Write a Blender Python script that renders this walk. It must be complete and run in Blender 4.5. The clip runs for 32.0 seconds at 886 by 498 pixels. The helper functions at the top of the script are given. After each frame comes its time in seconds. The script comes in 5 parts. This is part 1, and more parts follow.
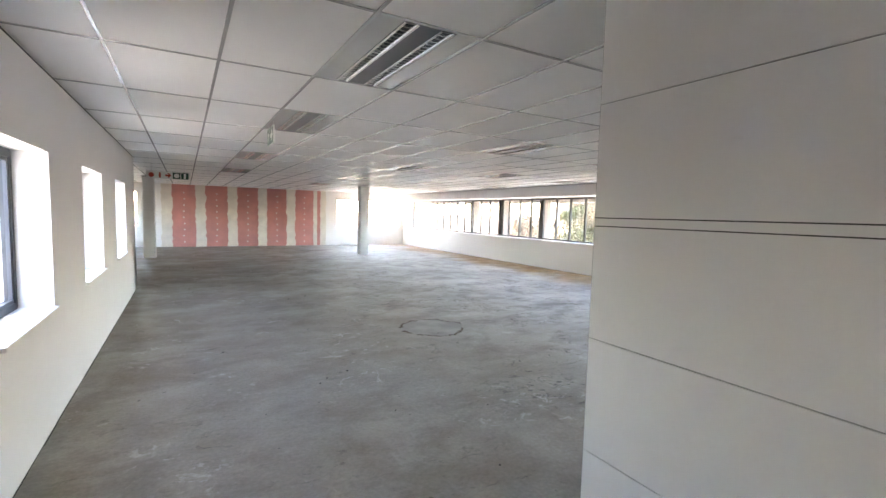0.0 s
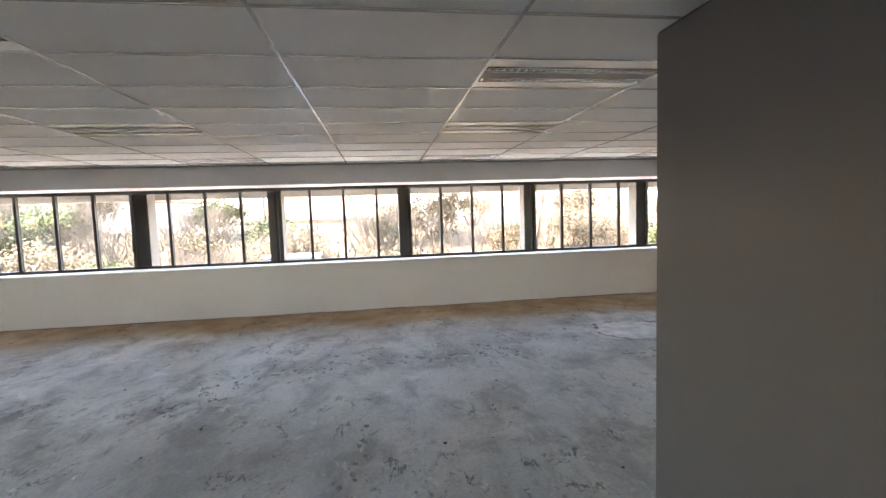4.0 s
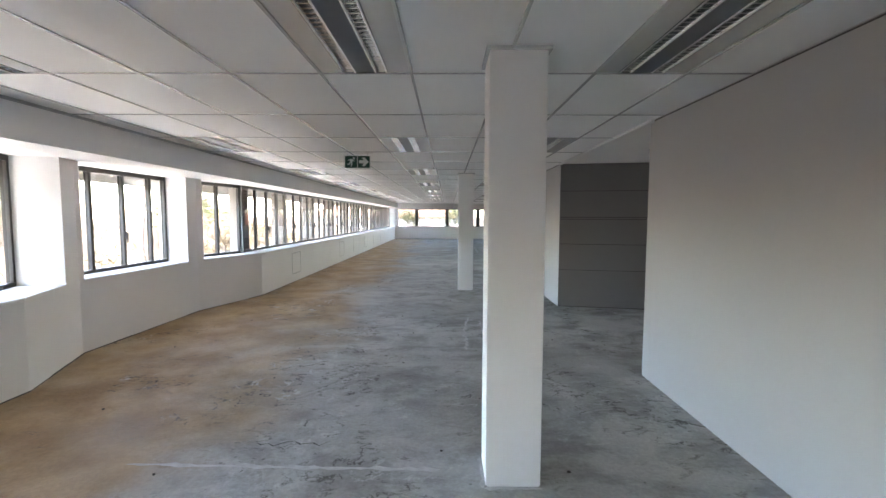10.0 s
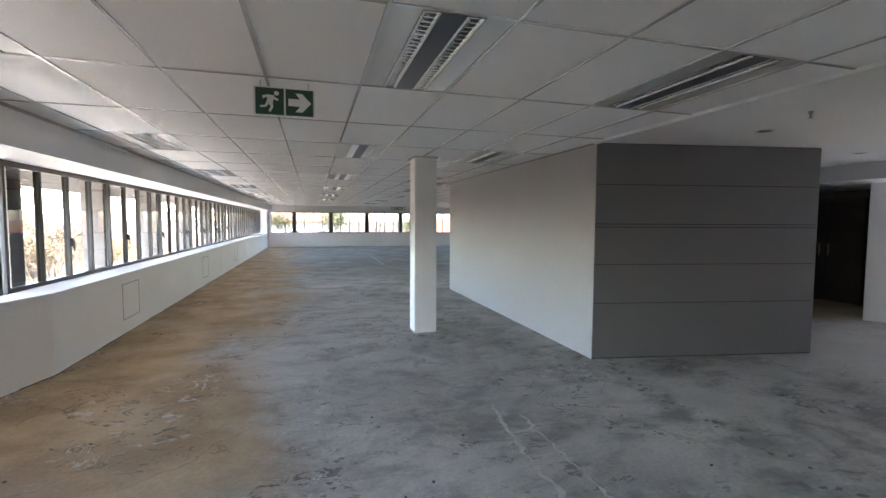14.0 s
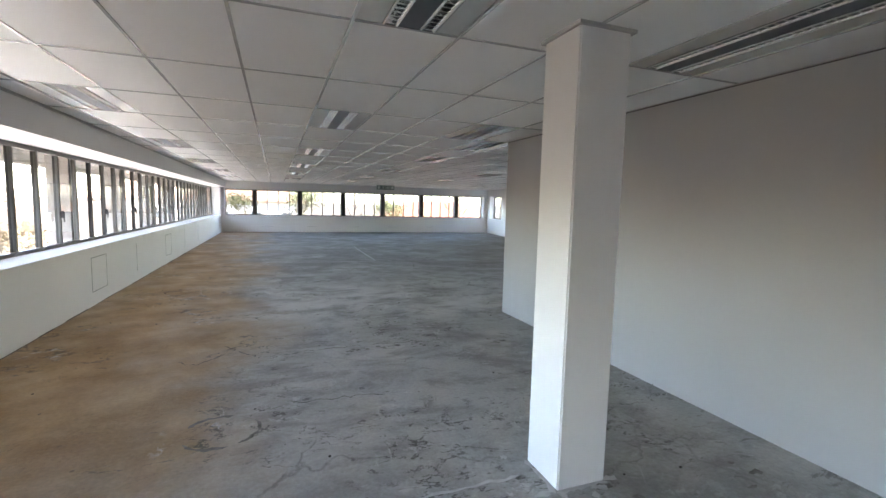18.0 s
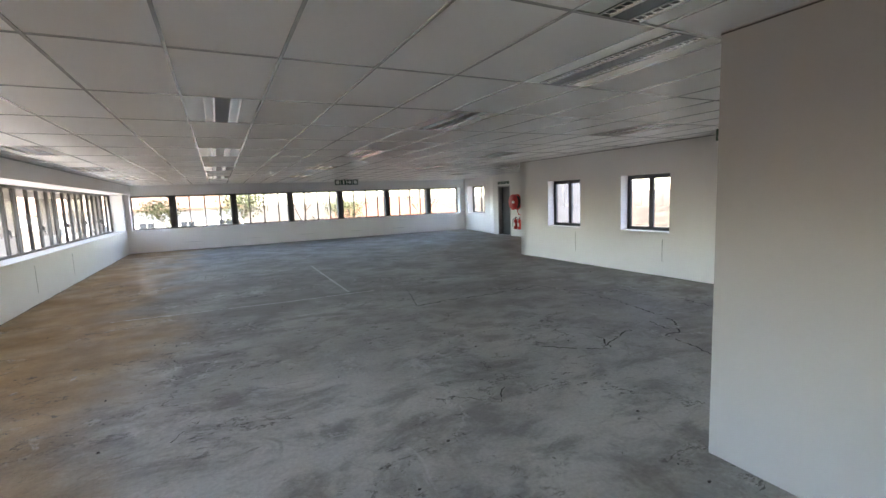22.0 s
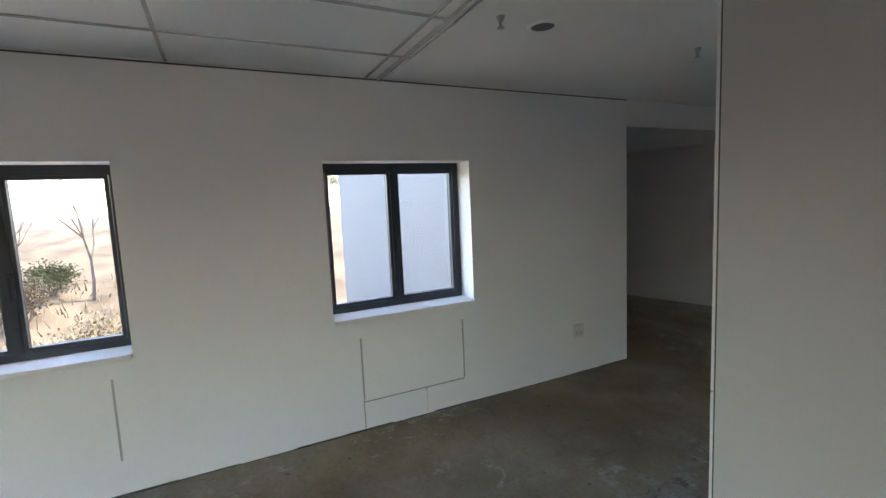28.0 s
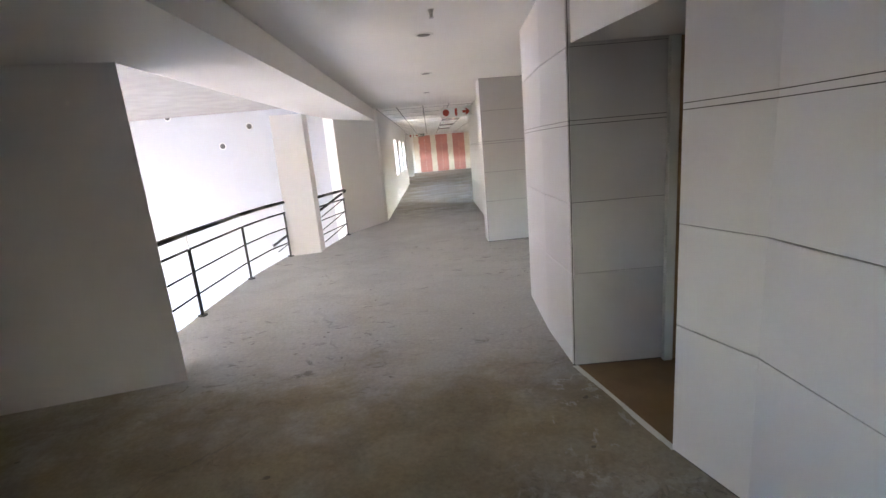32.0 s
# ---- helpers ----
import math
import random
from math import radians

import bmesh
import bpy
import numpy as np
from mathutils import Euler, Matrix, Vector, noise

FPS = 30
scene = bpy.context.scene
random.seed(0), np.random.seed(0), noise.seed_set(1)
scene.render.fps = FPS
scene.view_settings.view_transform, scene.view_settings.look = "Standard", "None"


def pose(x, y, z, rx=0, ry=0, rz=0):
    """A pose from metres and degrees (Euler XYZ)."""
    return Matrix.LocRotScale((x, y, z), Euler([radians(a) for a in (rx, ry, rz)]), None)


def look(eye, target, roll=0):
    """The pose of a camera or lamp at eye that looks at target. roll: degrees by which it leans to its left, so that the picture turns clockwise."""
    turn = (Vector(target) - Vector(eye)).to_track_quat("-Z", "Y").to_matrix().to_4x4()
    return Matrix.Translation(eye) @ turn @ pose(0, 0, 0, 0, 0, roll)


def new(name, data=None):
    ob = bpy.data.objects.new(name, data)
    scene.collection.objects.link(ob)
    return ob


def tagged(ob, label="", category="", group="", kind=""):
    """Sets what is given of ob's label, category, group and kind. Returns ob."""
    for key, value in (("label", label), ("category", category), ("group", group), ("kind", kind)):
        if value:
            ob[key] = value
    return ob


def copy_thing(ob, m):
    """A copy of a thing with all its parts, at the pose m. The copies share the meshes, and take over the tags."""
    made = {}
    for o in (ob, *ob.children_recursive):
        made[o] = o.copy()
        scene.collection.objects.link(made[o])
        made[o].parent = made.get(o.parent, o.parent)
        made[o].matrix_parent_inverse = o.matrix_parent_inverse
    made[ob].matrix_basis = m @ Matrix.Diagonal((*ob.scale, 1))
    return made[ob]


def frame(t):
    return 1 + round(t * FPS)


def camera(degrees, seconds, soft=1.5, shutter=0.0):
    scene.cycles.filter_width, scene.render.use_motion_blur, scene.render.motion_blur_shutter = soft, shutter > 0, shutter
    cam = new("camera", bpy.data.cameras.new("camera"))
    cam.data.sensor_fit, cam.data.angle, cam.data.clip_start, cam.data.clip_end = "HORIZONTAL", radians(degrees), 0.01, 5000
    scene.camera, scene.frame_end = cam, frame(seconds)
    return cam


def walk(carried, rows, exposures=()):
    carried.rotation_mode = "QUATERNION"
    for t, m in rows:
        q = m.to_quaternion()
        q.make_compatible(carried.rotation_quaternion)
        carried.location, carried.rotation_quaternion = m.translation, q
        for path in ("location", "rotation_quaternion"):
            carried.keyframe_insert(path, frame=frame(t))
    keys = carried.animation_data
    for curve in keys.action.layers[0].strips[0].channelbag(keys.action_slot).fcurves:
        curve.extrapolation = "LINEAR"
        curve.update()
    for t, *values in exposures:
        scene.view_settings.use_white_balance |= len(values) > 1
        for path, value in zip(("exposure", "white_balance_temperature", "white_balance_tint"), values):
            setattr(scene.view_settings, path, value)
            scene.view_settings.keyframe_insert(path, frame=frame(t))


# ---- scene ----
cam = camera(89.25, 32.0)
PATH = [
    (0, (0.098, -0.970, 1.600), (1.093, 0.758, 1.446), 1.5),
    (0.5, (0.133, -0.508, 1.600), (1.291, 1.116, 1.454), 2.1),
    (1, (0.337, -0.101, 1.589), (1.747, 1.309, 1.438), 0.8),
    (1.5, (0.389, 0.324, 1.632), (2.015, 1.477, 1.478), 1.8),
    (2, (0.619, 0.670, 1.593), (2.465, 1.422, 1.432), -2.4),
    (2.5, (0.856, 0.959, 1.619), (2.810, 1.349, 1.443), -3.4),
    (4.5, (2.289, 1.935, 1.643), (4.214, 1.417, 1.482), -1.8),
    (5, (2.765, 1.975, 1.619), (4.579, 1.152, 1.436), -1.7),
    (5.5, (3.289, 1.931, 1.629), (4.951, 0.833, 1.448), -1.0),
    (6, (3.719, 1.822, 1.641), (5.138, 0.427, 1.442), -1.8),
    (6.5, (4.119, 1.644, 1.618), (5.278, 0.028, 1.407), -1.4),
    (7, (4.464, 1.469, 1.607), (5.374, -0.303, 1.423), -0.5),
    (7.5, (4.757, 1.233, 1.630), (5.345, -0.668, 1.433), -1.2),
    (8, (5.022, 0.905, 1.642), (5.414, -1.047, 1.458), -2.3),
    (8.5, (5.309, 0.569, 1.612), (5.547, -1.411, 1.449), -0.5),
    (9, (5.523, 0.167, 1.623), (5.605, -1.825, 1.468), -1.1),
    (9.5, (5.753, -0.273, 1.625), (5.784, -2.268, 1.479), -1.1),
    (10, (6.062, -0.677, 1.604), (6.080, -2.672, 1.460), 0.2),
    (10.5, (6.277, -1.030, 1.619), (6.283, -3.025, 1.473), 0.5),
    (11, (6.528, -1.438, 1.644), (6.540, -3.435, 1.532), -0.1),
    (11.5, (6.796, -1.839, 1.634), (6.778, -3.836, 1.531), -0.9),
    (12, (6.971, -2.253, 1.617), (6.761, -4.238, 1.498), -2.1),
    (12.5, (7.095, -2.693, 1.603), (6.813, -4.670, 1.493), -1.3),
    (13, (7.158, -3.168, 1.608), (6.725, -5.118, 1.494), -1.2),
    (13.5, (7.184, -3.634, 1.612), (6.637, -5.554, 1.490), -1.0),
    (14, (7.225, -4.155, 1.621), (6.667, -6.071, 1.498), 0.3),
    (14.5, (7.249, -4.650, 1.625), (6.647, -6.553, 1.503), 0.3),
    (16.5, (7.371, -6.797, 1.625), (6.761, -8.695, 1.466), -0.1),
    (17, (7.358, -7.327, 1.612), (6.751, -9.225, 1.438), -0.0),
    (17.5, (7.252, -7.862, 1.615), (6.575, -9.734, 1.421), -0.3),
    (18, (7.287, -8.438, 1.592), (6.590, -10.303, 1.398), 1.4),
    (18.5, (7.283, -8.989, 1.617), (6.534, -10.832, 1.413), -1.0),
    (19, (7.255, -9.615, 1.631), (6.506, -11.459, 1.434), 1.7),
    (19.5, (7.164, -10.189, 1.633), (6.420, -12.035, 1.437), 0.4),
    (20, (7.069, -10.676, 1.622), (6.317, -12.518, 1.418), -1.2),
    (20.5, (7.020, -11.201, 1.621), (6.277, -13.046, 1.419), -0.4),
    (21, (6.959, -11.707, 1.664), (6.141, -13.518, 1.438), -3.5),
    (21.5, (6.840, -12.222, 1.667), (5.942, -14.000, 1.444), -3.6),
    (22, (6.718, -12.750, 1.669), (5.831, -14.538, 1.440), -2.2),
    (22.5, (6.635, -13.203, 1.654), (5.608, -14.915, 1.409), -3.0),
    (23, (6.456, -13.616, 1.613), (5.259, -15.199, 1.364), -2.3),
    (23.5, (6.196, -14.062, 1.625), (4.81, -15.477, 1.353), -3.7),
    (24, (5.9, -14.33, 1.681), (4.202, -15.33, 1.339), -5.6),
    (24.5, (5.677, -14.629, 1.715), (3.813, -15.275, 1.387), -3.1),
    (25, (5.307, -14.817, 1.692), (3.371, -15.210, 1.379), -4.6),
    (25.5, (4.792, -14.987, 1.691), (2.828, -15.252, 1.421), -2.7),
    (27.5, (2.812, -15.483, 1.681), (0.867, -15.055, 1.499), -0.9),
    (28, (2.323, -15.487, 1.666), (0.536, -14.615, 1.452), -2.6),
    (28.5, (1.865, -15.382, 1.625), (0.349, -14.100, 1.378), -1.9),
    (29, (1.484, -15.100, 1.586), (0.373, -13.464, 1.287), -4.1),
    (29.5, (1.192, -14.760, 1.557), (0.486, -12.912, 1.263), -2.4),
    (30, (0.962, -14.355, 1.555), (0.640, -12.415, 1.193), -3.1),
    (30.5, (0.759, -14.023, 1.572), (0.861, -12.069, 1.159), -4.5),
    (31, (0.723, -13.475, 1.571), (0.841, -11.527, 1.134), -3.0),
    (31.5, (0.498, -12.987, 1.574), (0.664, -11.039, 1.153), -2.6),
    (32, (0.361, -12.526, 1.558), (0.382, -10.574, 1.121), -5.0),
]
EXPOSURES = [(0.0, 6.45, 7250, 16), (1.0, 6.35, 7550, 17), (2.0, 5.75, 7600, 18), (5.0, 5.8, 7350, 15), (7.0, 5.95, 7050, 14), (8.0, 6.2, 6850, 13), (9.0, 6.25, 6800, 13), (11.0, 5.85, 6750, 13), (13.0, 5.8, 6750, 13), (14.0, 5.95, 6750, 13), (17.0, 5.95, 6800, 13), (20.0, 5.85, 6850, 13), (23.0, 5.8, 7150, 15), (25.0, 6.0, 6950, 14), (28.0, 5.78, 6950, 14), (29.0, 5.75, 7350, 15), (30.0, 6.8, 7750, 18), (31.0, 6.9, 7850, 19), (32.0, 7.0, 7750, 18)]
walk(cam, [(t, look(eye, target, roll)) for t, eye, target, roll in PATH], exposures=EXPOSURES)

# ---- world and sun ----
SKY_ELEV, SKY_AZ = radians(58), radians(0)
world = bpy.data.worlds.new("sky")
scene.world = world
world.use_nodes = True
wn = world.node_tree.nodes
sky = wn.new("ShaderNodeTexSky")
sky.sky_type = "NISHITA"
sky.sun_disc = False
sky.sun_elevation = SKY_ELEV
sky.sun_rotation = SKY_AZ
sky.air_density, sky.dust_density, sky.ozone_density = 1.0, 1.0, 1.0
world.node_tree.links.new(sky.outputs[0], wn["Background"].inputs[0])
wn["Background"].inputs[1].default_value = 0.15
sun = new("sun", bpy.data.lights.new("sun", "SUN"))
sun.data.energy, sun.data.angle, sun.data.color = 2.0, radians(0.5), (1.0, 0.95, 0.87)
sun.matrix_world = look((0, 30, 48), (0, 0, 0))

# ---- materials ----
def mat(name, color, rough=0.6, metal=0.0, var=0.08, scale=3.0, bump=0.0, bscale=60.0, spec=0.5, tint=None, obj_rand=0.0):
    """A painted or raw surface: a base colour with large and fine variation, and a fine relief."""
    m = bpy.data.materials.new(name)
    m.use_nodes = True
    nt = m.node_tree
    n, l = nt.nodes, nt.links
    b = n["Principled BSDF"]
    b.inputs["Roughness"].default_value = rough
    b.inputs["Metallic"].default_value = metal
    b.inputs["Specular IOR Level"].default_value = spec
    tc = n.new("ShaderNodeTexCoord")
    big = n.new("ShaderNodeTexNoise")
    big.inputs["Scale"].default_value, big.inputs["Detail"].default_value = scale, 6
    l.new(tc.outputs["Object"], big.inputs["Vector"])
    ramp = n.new("ShaderNodeMapRange")
    ramp.inputs["From Min"].default_value, ramp.inputs["From Max"].default_value = 0.3, 0.7
    l.new(big.outputs["Fac"], ramp.inputs["Value"])
    mix = n.new("ShaderNodeMix")
    mix.data_type = "RGBA"
    dark = [c * (1 - var) for c in color]
    light = [min(1, c * (1 + var)) for c in color]
    if tint:
        dark = tint
    mix.inputs["A"].default_value = (*dark, 1)
    mix.inputs["B"].default_value = (*light, 1)
    l.new(ramp.outputs[0], mix.inputs["Factor"])
    out = mix.outputs["Result"]
    if obj_rand:
        oi = n.new("ShaderNodeObjectInfo")
        hs = n.new("ShaderNodeHueSaturation")
        mr = n.new("ShaderNodeMapRange")
        mr.inputs["To Min"].default_value, mr.inputs["To Max"].default_value = 1 - obj_rand, 1 + obj_rand
        l.new(oi.outputs["Random"], mr.inputs["Value"])
        l.new(mr.outputs[0], hs.inputs["Value"])
        l.new(out, hs.inputs["Color"])
        out = hs.outputs["Color"]
    l.new(out, b.inputs["Base Color"])
    if bump:
        fine = n.new("ShaderNodeTexNoise")
        fine.inputs["Scale"].default_value, fine.inputs["Detail"].default_value = bscale, 5
        l.new(tc.outputs["Object"], fine.inputs["Vector"])
        bp = n.new("ShaderNodeBump")
        bp.inputs["Strength"].default_value = bump
        bp.inputs["Distance"].default_value = 0.01
        l.new(fine.outputs["Fac"], bp.inputs["Height"])
        l.new(bp.outputs[0], b.inputs["Normal"])
    return m


def floor_material():
    """Bare screed: grey cement with brown glue dust, dark traffic stains, pale trowel marks and fine cracks."""
    m = bpy.data.materials.new("bare_screed")
    m.use_nodes = True
    nt = m.node_tree
    n, l = nt.nodes, nt.links
    b = n["Principled BSDF"]
    tc = n.new("ShaderNodeTexCoord")
    sep = n.new("ShaderNodeSeparateXYZ")
    l.new(tc.outputs["Object"], sep.inputs[0])

    def noise_tex(scale, detail=6, rough=0.55, dist=0.0, vec=None):
        t = n.new("ShaderNodeTexNoise")
        t.inputs["Scale"].default_value, t.inputs["Detail"].default_value = scale, detail
        t.inputs["Roughness"].default_value, t.inputs["Distortion"].default_value = rough, dist
        l.new(vec or tc.outputs["Object"], t.inputs["Vector"])
        return t.outputs["Fac"]

    def rng(v, a, c, lo=0.0, hi=1.0, smooth=True):
        r = n.new("ShaderNodeMapRange")
        r.interpolation_type = "SMOOTHSTEP" if smooth else "LINEAR"
        for k, x in zip(("From Min", "From Max", "To Min", "To Max"), (a, c, lo, hi)):
            r.inputs[k].default_value = x
        l.new(v, r.inputs["Value"])
        return r.outputs["Result"]

    def math_node(op, a, c):
        q = n.new("ShaderNodeMath")
        q.operation = op
        for i, x in enumerate((a, c)):
            if isinstance(x, (int, float)):
                q.inputs[i].default_value = x
            else:
                l.new(x, q.inputs[i])
        return q.outputs[0]

    def mix(f, a, c):
        x = n.new("ShaderNodeMix")
        x.data_type = "RGBA"
        for k, v in (("Factor", f), ("A", a), ("B", c)):
            if isinstance(v, tuple):
                x.inputs[k].default_value = (*v, 1)
            elif isinstance(v, (int, float)):
                x.inputs[k].default_value = v
            else:
                l.new(v, x.inputs[k])
        return x.outputs["Result"]

    stretched = n.new("ShaderNodeMapping")
    stretched.inputs["Scale"].default_value = (0.9, 1.1, 1.0)
    stretched.inputs["Rotation"].default_value = (0.0, 0.0, 0.9)
    l.new(tc.outputs["Object"], stretched.inputs["Vector"])
    base = mix(rng(noise_tex(0.55, 8, 0.6), 0.32, 0.68), (0.37, 0.367, 0.342), (0.54, 0.536, 0.502))
    base = mix(rng(noise_tex(1.3, 9, 0.65, 0.6, stretched.outputs[0]), 0.47, 0.66, 0, 0.72), base, (0.21, 0.203, 0.188))
    base = mix(rng(noise_tex(2.1, 9, 0.7, 0.8, stretched.outputs[0]), 0.54, 0.74, 0, 0.5), base, (0.57, 0.57, 0.545))
    worn = rng(noise_tex(0.42, 5, 0.55), 0.47, 0.62)
    long_ = n.new("ShaderNodeMapping")
    long_.inputs["Scale"].default_value = (1.0, 0.72, 1.0)
    long_.inputs["Rotation"].default_value = (0.0, 0.0, 0.5)
    l.new(tc.outputs["Object"], long_.inputs["Vector"])
    base = mix(math_node("MULTIPLY", worn, rng(noise_tex(3.1, 11, 0.66, 0.9, long_.outputs[0]), 0.52, 0.70, 0, 0.6)), base, (0.19, 0.188, 0.172))
    base = mix(rng(noise_tex(1.9, 11, 0.72, 0.7, long_.outputs[0]), 0.57, 0.64, 0, 0.5), base, (0.60, 0.595, 0.58))
    base = mix(rng(noise_tex(7.5, 11, 0.75, 0.4), 0.60, 0.68, 0, 0.5), base, (0.16, 0.152, 0.145))
    trowel = n.new("ShaderNodeMapping")
    trowel.inputs["Scale"].default_value = (0.75, 1.35, 1.0)
    trowel.inputs["Rotation"].default_value = (0.0, 0.0, 0.12)
    l.new(tc.outputs["Object"], trowel.inputs["Vector"])
    base = mix(rng(noise_tex(1.7, 12, 0.66, 0.4, trowel.outputs[0]), 0.48, 0.66, 0, 0.66), base, (0.19, 0.183, 0.17))
    base = mix(rng(noise_tex(2.6, 12, 0.68, 0.3, trowel.outputs[0]), 0.52, 0.70, 0, 0.5), base, (0.56, 0.555, 0.535))
    base = mix(rng(noise_tex(0.23, 4, 0.5), 0.40, 0.62, 0, 0.35), base, (0.27, 0.265, 0.26))
    # Patchy darker tone, growing towards the south.
    dark_south = math_node("MULTIPLY", rng(math_node("ADD", sep.outputs["Y"], rng(noise_tex(0.5, 6, 0.6), 0.25, 0.75, -2.0, 2.0, False)), -16.0, -20.5), rng(noise_tex(0.8, 8, 0.62), 0.3, 0.7, 0.35, 0.85))
    # Light from the stair hall, painted into the corridor floor as paler screed.
    hall_light = math_node("MULTIPLY", rng(sep.outputs["X"], 2.2, 1.2), math_node("MULTIPLY", rng(sep.outputs["Y"], -10.5, -8.8), rng(sep.outputs["Y"], -0.8, -3.0)))
    base = mix(math_node("MULTIPLY", hall_light, 0.72), base, (0.56, 0.555, 0.53))
    base = mix(dark_south, base, (0.165, 0.157, 0.142))
    # Patchy dark brown tone in the north-west part.
    brown_northwest = math_node("MULTIPLY", math_node("MULTIPLY", rng(sep.outputs["X"], 6.0, 2.5), rng(sep.outputs["Y"], -1.5, 0.5)), rng(noise_tex(0.6, 8, 0.62), 0.3, 0.7, 0.35, 0.85))
    base = mix(brown_northwest, base, (0.25, 0.218, 0.17))
    scars = math_node("MULTIPLY", rng(noise_tex(0.62, 5, 0.6), 0.44, 0.58), rng(noise_tex(6.0, 11, 0.7, 0.9, trowel.outputs[0]), 0.57, 0.64, 0, 0.55))
    base = mix(scars, base, (0.12, 0.112, 0.10))
    chalky = math_node("MULTIPLY", rng(noise_tex(0.85, 5, 0.6), 0.45, 0.60), rng(noise_tex(5.0, 12, 0.72, 0.8, trowel.outputs[0]), 0.565, 0.66, 0, 0.5))
    base = mix(chalky, base, (0.64, 0.635, 0.60))
    wobble = rng(noise_tex(0.45, 6), 0.25, 0.75, -0.8, 0.8, False)
    east = rng(math_node("ADD", math_node("ADD", sep.outputs["X"], wobble), rng(sep.outputs["Y"], -1.0, -4.0, 0, 0.95)), 8.1, 9.3)
    fray = rng(noise_tex(1.6, 9, 0.65), 0.3, 0.7, -0.55, 0.55, False)
    west = math_node("MULTIPLY", rng(math_node("ADD", sep.outputs["X"], wobble), 3.0, 0.9, 0, 0.85), math_node("MULTIPLY", rng(math_node("ADD", sep.outputs["Y"], fray), -9.2, -10.2), rng(math_node("ADD", sep.outputs["Y"], fray), -16.6, -14.8, 0.12, 1.0)))
    brown = math_node("MAXIMUM", east, west)
    brown = math_node("MULTIPLY", brown, rng(noise_tex(0.9, 8, 0.6), 0.25, 0.55, 0.72, 1.0))
    base = mix(math_node("MULTIPLY", brown, 0.97), base, mix(west, mix(rng(noise_tex(1.4, 10, 0.62), 0.35, 0.7), (0.27, 0.18, 0.095), (0.44, 0.325, 0.195)), mix(rng(noise_tex(1.1, 10, 0.62), 0.35, 0.7), (0.21, 0.168, 0.09), (0.39, 0.33, 0.205))))
    cell = n.new("ShaderNodeTexVoronoi")
    cell.feature = "DISTANCE_TO_EDGE"
    cell.inputs["Scale"].default_value = 0.42
    warp = n.new("ShaderNodeTexNoise")
    warp.inputs["Scale"].default_value, warp.inputs["Detail"].default_value = 2.6, 8
    l.new(tc.outputs["Object"], warp.inputs["Vector"])
    vm = n.new("ShaderNodeVectorMath")
    vm.operation = "MULTIPLY_ADD"
    vm.inputs[1].default_value = (0.6, 0.6, 0.0)
    l.new(warp.outputs["Color"], vm.inputs[0])
    l.new(tc.outputs["Object"], vm.inputs[2])
    l.new(vm.outputs[0], cell.inputs["Vector"])
    crack = rng(cell.outputs["Distance"], 0.0015, 0.008, 1, 0)
    crack = math_node("MULTIPLY", crack, rng(noise_tex(0.8, 3), 0.52, 0.64))
    base = mix(math_node("MULTIPLY", crack, 0.3), base, (0.10, 0.095, 0.09))
    strip_x = math_node("MULTIPLY", rng(math_node("ADD", sep.outputs["X"], math_node("MULTIPLY", fray, 0.7)), 0.55, 0.75), rng(sep.outputs["X"], 1.75, 1.5))
    strip_y = math_node("MULTIPLY", rng(math_node("ADD", sep.outputs["Y"], fray), -15.2, -14.5), rng(sep.outputs["Y"], -10.4, -11.2))
    scraped = math_node("MULTIPLY", strip_x, strip_y)
    base = mix(math_node("MULTIPLY", scraped, 0.6), base, (0.30, 0.285, 0.255))
    base = mix(math_node("MULTIPLY", scraped, rng(noise_tex(7.0, 11, 0.7, 0.5), 0.49, 0.58, 0, 0.7)), base, (0.50, 0.485, 0.45))
    pits = math_node("MULTIPLY", scraped, rng(noise_tex(13.0, 8, 0.66, 0.9), 0.55, 0.60))
    base = mix(math_node("MULTIPLY", pits, 0.7), base, (0.115, 0.105, 0.09))

    def seams(scale, width, vec, lo, hi):
        """Short broken hairlines that follow the level lines of a noise."""
        q = math_node("ABSOLUTE", math_node("SUBTRACT", noise_tex(scale, 7, 0.6, 0.5, vec), 0.5), 0.0)
        keep = math_node("MULTIPLY", rng(noise_tex(0.75, 4, 0.6), lo, hi), rng(noise_tex(5.5, 5, 0.7), 0.47, 0.56))
        return math_node("MULTIPLY", rng(q, width * 0.4, width, 1, 0), keep)

    torn = math_node("MAXIMUM", seams(1.5, 0.013, trowel.outputs[0], 0.46, 0.56), seams(3.6, 0.018, trowel.outputs[0], 0.50, 0.60))
    torn = math_node("MULTIPLY", torn, rng(sep.outputs["X"], 1.8, 3.0, 0.12, 1.0))
    base = mix(math_node("MULTIPLY", torn, 0.85), base, (0.085, 0.08, 0.072))
    streak = seams(2.3, 0.02, long_.outputs[0], 0.52, 0.62)
    base = mix(math_node("MULTIPLY", streak, 0.55), base, (0.60, 0.595, 0.57))
    grains = rng(noise_tex(34.0, 4, 0.7), 0.3, 0.7, 0.86, 1.12, False)
    specks = rng(noise_tex(9.0, 2), 0.72, 0.75, 0, 0.6)
    base = mix(specks, base, (0.08, 0.075, 0.07))
    hs = n.new("ShaderNodeHueSaturation")
    l.new(grains, hs.inputs["Value"])
    l.new(base, hs.inputs["Color"])
    l.new(hs.outputs["Color"], b.inputs["Base Color"])
    l.new(rng(noise_tex(1.7, 7), 0.3, 0.7, 0.48, 0.8), b.inputs["Roughness"])
    b.inputs["Specular IOR Level"].default_value = 0.3
